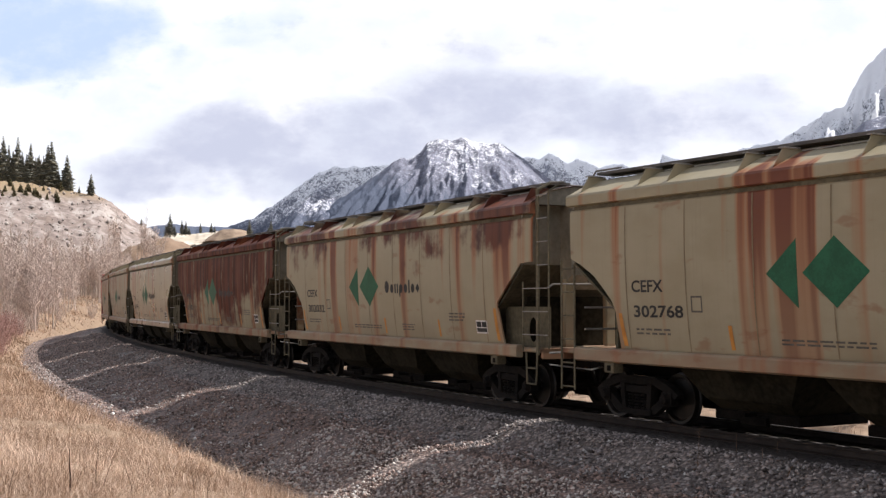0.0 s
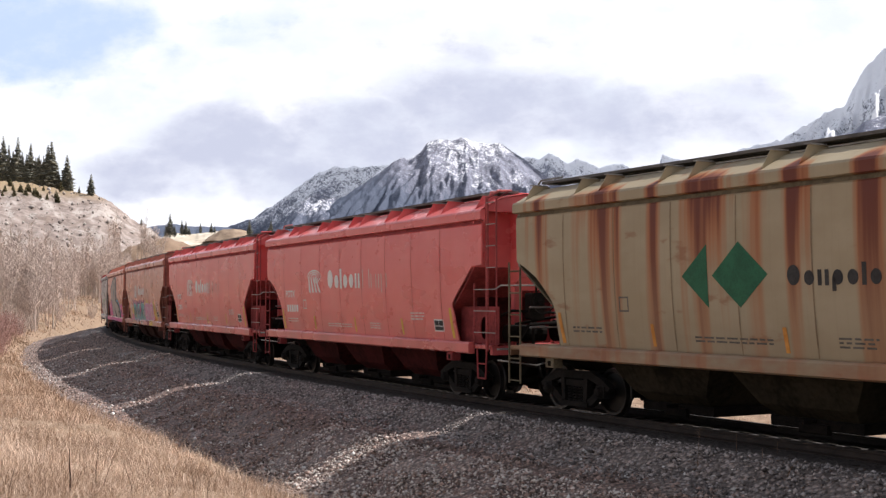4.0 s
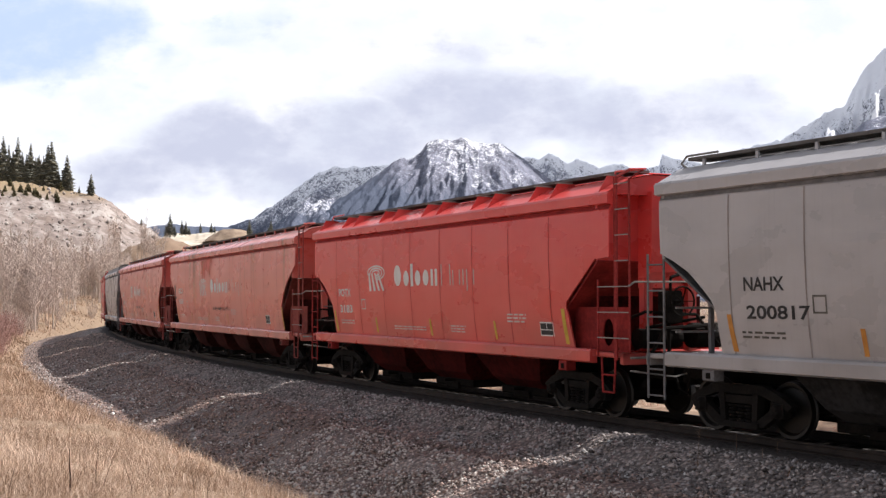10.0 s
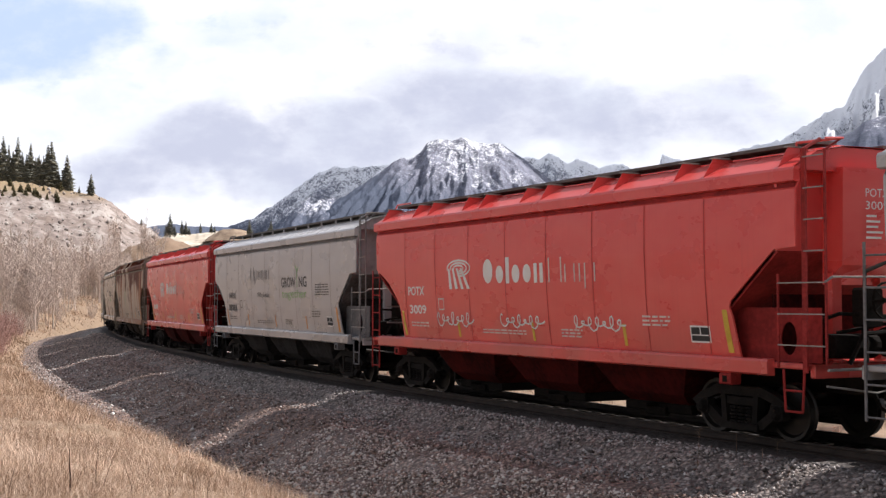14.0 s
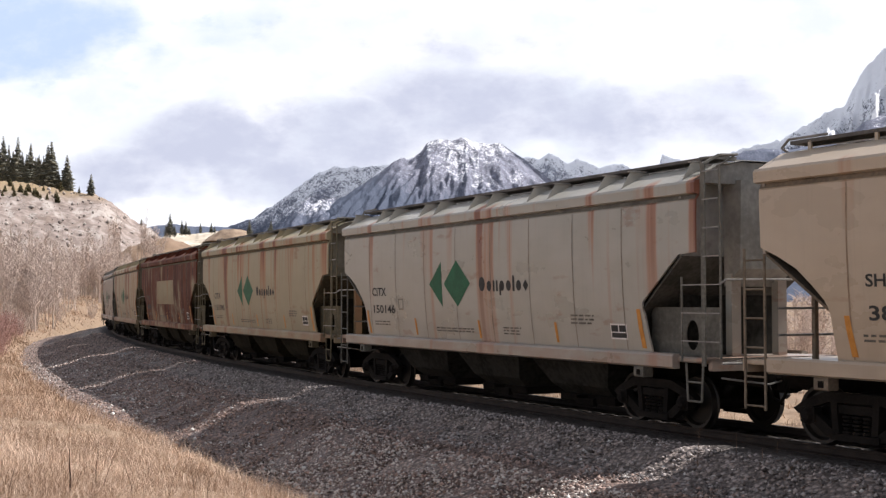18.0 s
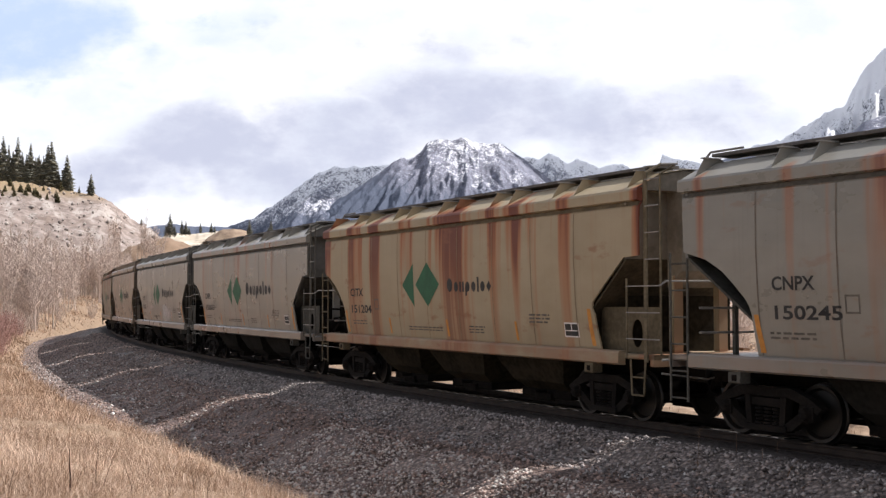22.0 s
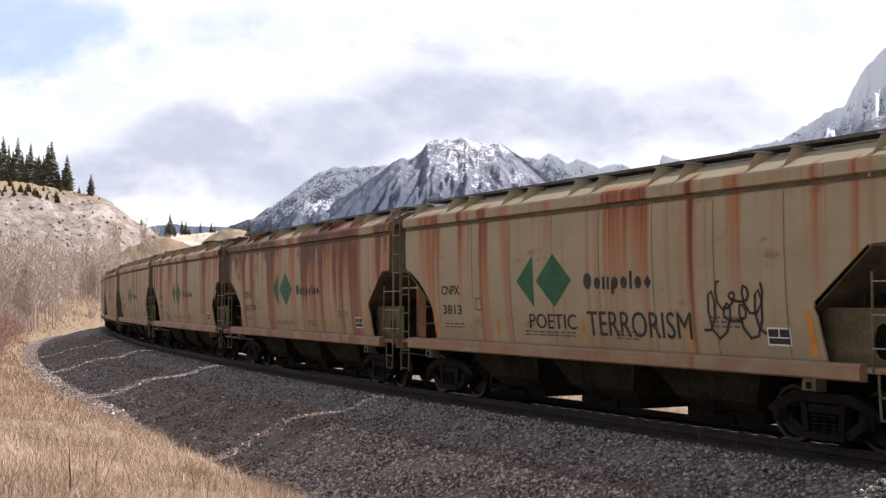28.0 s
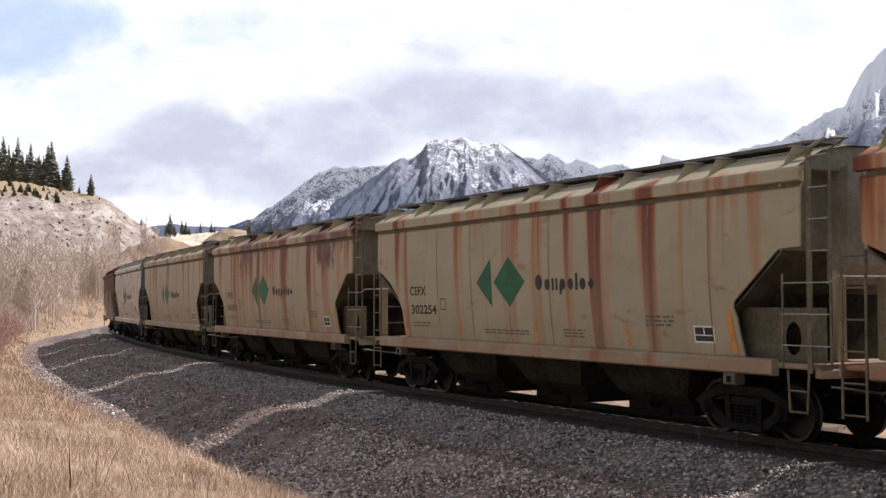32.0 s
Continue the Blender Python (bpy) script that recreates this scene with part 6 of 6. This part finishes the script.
for k in range(26):
    g = random.Random(k + 5)
    px = g.uniform(-30, 110)
    yb = 326 + max(0, px) * 0.12 + g.uniform(-2, 22)
    plant_spruce(px, yb - g.uniform(9, 18), yb, 372.0 - (yb - 326) * 1.2, k, 1.9, M_YOUNG, "small olive-green young conifer on the gravel slope")
for px, yt, yb, wide in [(300, 378, 418, 1.3), (293, 396, 419, 1.3), (308, 398, 419, 1.2), (321, 389, 416, 1.2), (328, 391, 416, 1.3), (334, 402, 416, 1.3), (354, 394, 413, 1.0), (373, 394, 412, 1.6), (379, 400, 412, 1.4), (441, 389, 420, 1.5), (479, 391, 424, 1.5), (474, 402, 424, 1.3)]:
    plant_spruce(px, yt, yb, 560.0, int(px), wide, None, "dark spruce beside the quarry")


def bare_stems(seed, h, spread, stems, twigs):
    """A leafless shrub: stems and a haze of twigs."""
    g = random.Random(seed)
    a, b = Shape(), Shape()
    for stem in range(stems):
        ang, out = g.uniform(0, 6.283), spread * g.uniform(0.15, 1.0)
        hh = h * g.uniform(0.6, 1.0)
        base = Vector((0.3 * spread * g.uniform(-1, 1), 0.3 * spread * g.uniform(-1, 1), -0.3))
        tip = Vector((math.cos(ang) * out, math.sin(ang) * out, hh))
        mid = base.lerp(tip, 0.5) + Vector((g.uniform(-1, 1), g.uniform(-1, 1), 0)) * 0.12 * spread
        rr = 0.006 * h + 0.008
        if stem == 0:
            k = [tuple(base + Vector((math.cos(q * 1.571), math.sin(q * 1.571), 0)) * rr) for q in range(4)]
            m = [tuple(mid + Vector((math.cos(q * 1.571), math.sin(q * 1.571), 0)) * rr * 0.7) for q in range(4)]
            a.add(k + m + [tuple(tip)], [(q, (q + 1) % 4, 4 + (q + 1) % 4, 4 + q) for q in range(4)] + [(4 + q, 4 + (q + 1) % 4, 8) for q in range(4)])
        else:
            b.tube(base, mid, rr, 4, rr * 0.7)
            b.tube(mid, tip, rr * 0.7, 4, rr * 0.25)
        for _ in range(twigs):
            t = g.uniform(0.3, 1.0)
            p = base.lerp(mid, t * 2) if t < 0.5 else mid.lerp(tip, t * 2 - 1)
            q = p + Vector((g.uniform(-1, 1), g.uniform(-1, 1), g.uniform(0.3, 1.3))) * (0.16 * h * (1.15 - t))
            b.tube(p, q, 0.0035 * h, 3, 0.0012 * h)
            for _ in range(2):
                m = p.lerp(q, g.uniform(0.3, 0.9))
                b.tube(m, m + Vector((g.uniform(-1, 1), g.uniform(-1, 1), g.uniform(0.1, 1.0))) * (0.07 * h), 0.0022 * h, 3, 0.001 * h)
    return mesh_of("trunk", a.v, a.f), mesh_of("crown", b.v, b.f)


M_ASPEN = grown("pale_grey_bark", (0.432, 0.372, 0.312), (0.720, 0.636, 0.552), 1.5)
# twigs paled and greyed to carry distance haze
M_TWIG = island("grey_brown_twigs", (0.433, 0.351, 0.304), (0.749, 0.638, 0.567), 0.9)
M_REDTWIG = island("reddish_twigs", (0.300, 0.169, 0.144), (0.575, 0.375, 0.325), 0.9)
ASPENS = [bare_stems(60 + k, 8.0, 1.7, 6, 26) for k in range(4)]
SHRUBS = [bare_stems(80 + k, 2.6, 1.5, 13, 12) for k in range(4)]


def plant_bare(px, r, k, meshes, bark, twig, name, label, group, wide=1.0):
    az = azim(px)
    x, y = math.sin(az) * r, math.cos(az) * r
    z, s, lat = ground_height(np.array([x]), np.array([y]))
    if lat[0] < 8.5 and lat[0] > -8.5:
        return
    bush = tagged(new(name), label, "shrub" if name == "bare_shrub" else "tree", group)
    put("trunk", meshes[0], bark, bush)
    tagged(put("crown", meshes[1], twig, bush), kind="stuff")
    bush.matrix_basis = Matrix.Translation((x, y, float(z[0]) - 0.05)) @ Matrix.Rotation(px * 0.9 + r, 4, "Z") @ Matrix.Diagonal((k * wide, k * wide, k, 1))


g = random.Random(21)
for k in range(190):
    r = g.uniform(130, 240)
    px = g.uniform(-50, 290)
    plant_bare(px, r, g.uniform(0.7, 1.3), ASPENS[k % 4], M_ASPEN, M_TWIG, "bare_aspen", "leafless grey aspen sapling among brush", "bare aspens below the hill")
for k in range(60):
    r = g.uniform(120, 170)
    px = g.uniform(-40, 190)
    plant_bare(px, r, g.uniform(0.7, 1.1), SHRUBS[k % 4], M_TWIG, M_TWIG, "bare_shrub", "leafless grey-brown shrub in dry grass", "bare shrubs beside the track")
for k in range(64):
    r = g.uniform(66, 128)
    px = g.uniform(-60, 75 - (128 - r) * 0.55)
    plant_bare(px, r, g.uniform(0.55, 1.0), SHRUBS[k % 4], M_REDTWIG, M_REDTWIG, "bare_shrub", "leafless reddish-brown shrub in dry grass", "red shrubs beside the track", 1.2)
for k in range(90):
    sx, lat = g.uniform(-50, 80), -g.uniform(9.5, 24)
    x, y, z = on_track(sx, lat)
    r, px = math.hypot(x, y), 784 + FOCAL * x / max(y, 1.0)
    if y > 5:
        plant_bare(px, r, g.uniform(0.4, 0.62), ASPENS[k % 4], M_ASPEN, M_TWIG, "bare_aspen", "leafless pale sapling beyond the track", "brush beyond the track", 1.3)
# two trees added where a small pale structure with posts belongs
plant_bare(616, 175, 1.25, ASPENS[0], M_ASPEN, M_TWIG, "bare_aspen", "leafless tree in place of a pale structure with posts", "")
plant_bare(634, 178, 1.22, ASPENS[1], M_ASPEN, M_TWIG, "bare_aspen", "leafless tree in place of a pale structure with posts", "")


def dry_grass(count, az0, az1, r0, r1, h0, h1, w, seed, lat0=6.3, far=False):
    """Blades in clumps on the bank, bent and of uneven height."""
    q = np.random.default_rng(seed)
    clumps = count // 14
    az, r = q.uniform(az0, az1, clumps), r0 * (r1 / r0) ** q.random(clumps)
    cx, cy = np.sin(az) * r, np.cos(az) * r
    keep = np.repeat(np.arange(clumps), 14)
    x = cx[keep] + q.normal(0, 0.10, len(keep)) * (1 + r[keep] * 0.03)
    y = cy[keep] + q.normal(0, 0.10, len(keep)) * (1 + r[keep] * 0.03)
    z, s, lat = ground_height(x, y)
    wob = 0.45 * np.sin(s * 0.7) + 0.35 * np.sin(s * 2.3 + 1) + 0.2 * np.sin(s * 5.1)
    rim = lat0 - 0.35 * np.interp(s, [5, 12], [1, 0])
    ok = (lat < -7.5) & (lat > -40) if far else (lat > rim + wob + q.exponential(0.75, len(x)))
    x, y, z, r = x[ok], y[ok], z[ok], r[keep][ok]
    bump = np.array([tussock(a, b) if c < 90 else 0.0 for a, b, c in zip(cx, cy, np.hypot(cx, cy))])
    z = z + bump[keep][ok]
    n = len(x)
    tall = np.repeat(0.35 + 0.9 * q.random(clumps) ** 2, 14)[ok]
    h = (h0 + (h1 - h0) * q.random(n) ** 1.6) * tall
    a, b = q.uniform(0, 6.283, n), q.uniform(0, 6.283, n)
    lean = h * q.uniform(0.15, 1.3, n)
    ww = w * (0.6 + 0.8 * q.random(n)) * np.maximum(1, r / 16)
    dx, dy = np.cos(a) * ww, np.sin(a) * ww
    lx, ly = np.cos(b) * lean, np.sin(b) * lean
    z = z - 0.03
    v = np.stack([np.stack([x - dx, y - dy, z], 1), np.stack([x + dx, y + dy, z], 1),
                  np.stack([x + lx * 0.35 + dx * 0.7, y + ly * 0.35 + dy * 0.7, z + h * 0.6], 1), np.stack([x + lx * 0.35 - dx * 0.7, y + ly * 0.35 - dy * 0.7, z + h * 0.6], 1),
                  np.stack([x + lx, y + ly, z + h], 1)], axis=1).reshape(-1, 3)
    k = np.arange(n)[:, None] * 5
    tri = np.concatenate([k + np.array([0, 1, 2]), k + np.array([0, 2, 3]), k + np.array([3, 2, 4])], axis=0)
    return mesh_np("dry_grass", v, tri)


M_STRAW = island("dry_straw", (0.361, 0.249, 0.173), (0.836, 0.665, 0.527), 0.7, 0.3, 0.4)
M_STRAW2 = island("tawny_straw", (0.314, 0.209, 0.140), (0.741, 0.560, 0.423), 0.8, 0.2, 0.4)
tagged(put("dry_grass", dry_grass(150000, -0.40, 0.12, 9.5, 34, 0.10, 0.42, 0.0030, 11), M_STRAW), "dry straw-coloured grass on the bank", "grass", kind="stuff")
tagged(put("dry_grass", dry_grass(90000, -0.40, 0.10, 9.0, 26, 0.05, 0.20, 0.0034, 17), M_STRAW2), "short matted dry grass on the bank", "grass", kind="stuff")
tagged(put("dry_grass", dry_grass(80000, -0.42, -0.16, 30, 110, 0.15, 0.5, 0.0034, 12), M_STRAW2), "dry tawny grass beside the track", "grass", kind="stuff")
tagged(put("dry_grass", dry_grass(26000, -0.36, -0.24, 100, 200, 0.2, 0.6, 0.0034, 13, 7.5), M_STRAW2), "dry tawny grass beside the track", "grass", kind="stuff")
tagged(put("dry_grass", dry_grass(30000, -0.25, 0.5, 22, 90, 0.2, 0.6, 0.004, 14, far=True), M_STRAW2), "dry grass beyond the track", "grass", kind="stuff")


def stalk(px, y_base, y_top, r, lean, twigs, seed, material, name="dry_stalk", label="dry bent weed stalk at the ballast edge", thick=0.007):
    """One dead weed standing at distance r."""
    g = random.Random(seed)
    az = azim(px)
    x, y = math.sin(az) * r, math.cos(az) * r
    zg, s, lat = ground_height(np.array([x]), np.array([y]))
    zb = max(float(zg[0]), float(rail_z(s)[0] + bed_height(lat, s)[0])) - 0.05
    top = EYE[2] + (LEVEL - y_top) / FOCAL * r * math.cos(az)
    h = max(0.25, top - zb)
    s = Shape()
    pts = [Vector((lean * h * t * t, 0.1 * h * t * g.uniform(-1, 1), h * t)) for t in (0, 0.25, 0.5, 0.75, 1.0)]
    for i, (a, b) in enumerate(zip(pts, pts[1:])):
        s.tube(a, b, thick * (1 - 0.18 * i), 5, thick * (1 - 0.18 * (i + 1)))
    for _ in range(twigs):
        t = g.uniform(0.35, 1.0)
        p = pts[0].lerp(pts[-1], t)
        s.tube(p, p + Vector((g.uniform(-1, 1), g.uniform(-0.5, 0.5), g.uniform(0.3, 1.0))) * 0.16 * h, thick * 0.5, 4, thick * 0.2)
    ob = tagged(put(name, s.mesh(name), material), label, "weed" if name == "dry_stalk" else "stake")
    ob.matrix_basis = Matrix.Translation((x, y, zb))


M_STALK = grown("dead_stalk", (0.10, 0.062, 0.04), (0.22, 0.15, 0.10), 6.0)
M_RUST = grown("rusty_rod", (0.04, 0.02, 0.013), (0.09, 0.042, 0.026), 8.0)
stalk(129, 890, 793, 15.0, -0.02, 0, 1, M_RUST, "thin_stake", "thin rusty metal stake standing in dry grass", 0.017)
for k, (px, yt, r, lean, tw) in enumerate([(174, 778, 17, 0.05, 5), (186, 805, 16, 0.25, 4), (350, 825, 15, -0.1, 4), (367, 835, 15, 0.08, 3), (20, 820, 14, 0.15, 4), (62, 830, 15, -0.2, 3), (632, 822, 18.5, -0.3, 3), (722, 832, 19, -0.15, 3), (745, 850, 18.5, 0.2, 2), (1232, 757, 19.5, 0.06, 10), (1345, 790, 19.0, 0.05, 4), (1390, 838, 18.3, 0.7, 1), (1372, 780, 20.0, 0.03, 3), (1300, 765, 20.0, 0.03, 4), (240, 812, 15.5, -0.2, 3), (300, 830, 15.5, 0.2, 3), (430, 842, 16, 0.15, 3), (980, 840, 18.5, 0.3, 2)]):
    stalk(px, 890, yt, r, lean, tw, 30 + k, M_STALK)


# ---- what moves: every wagon along the track, and the clouds ----
def motions():
    times = [0.5 * k for k in range(65)]
    for spec, car in zip(CARS, wagons):
        walk(car, [(t, car_pose(spec[0] - SPEED * t)) for t in times])
    walk(clouds, [(0.0, pose(0, 0, 0)), (16.0, pose(0, 0, 0, 0, 0, 0.9)), (32.0, pose(0, 0, 0, 0, 0, 1.75))])


motions()
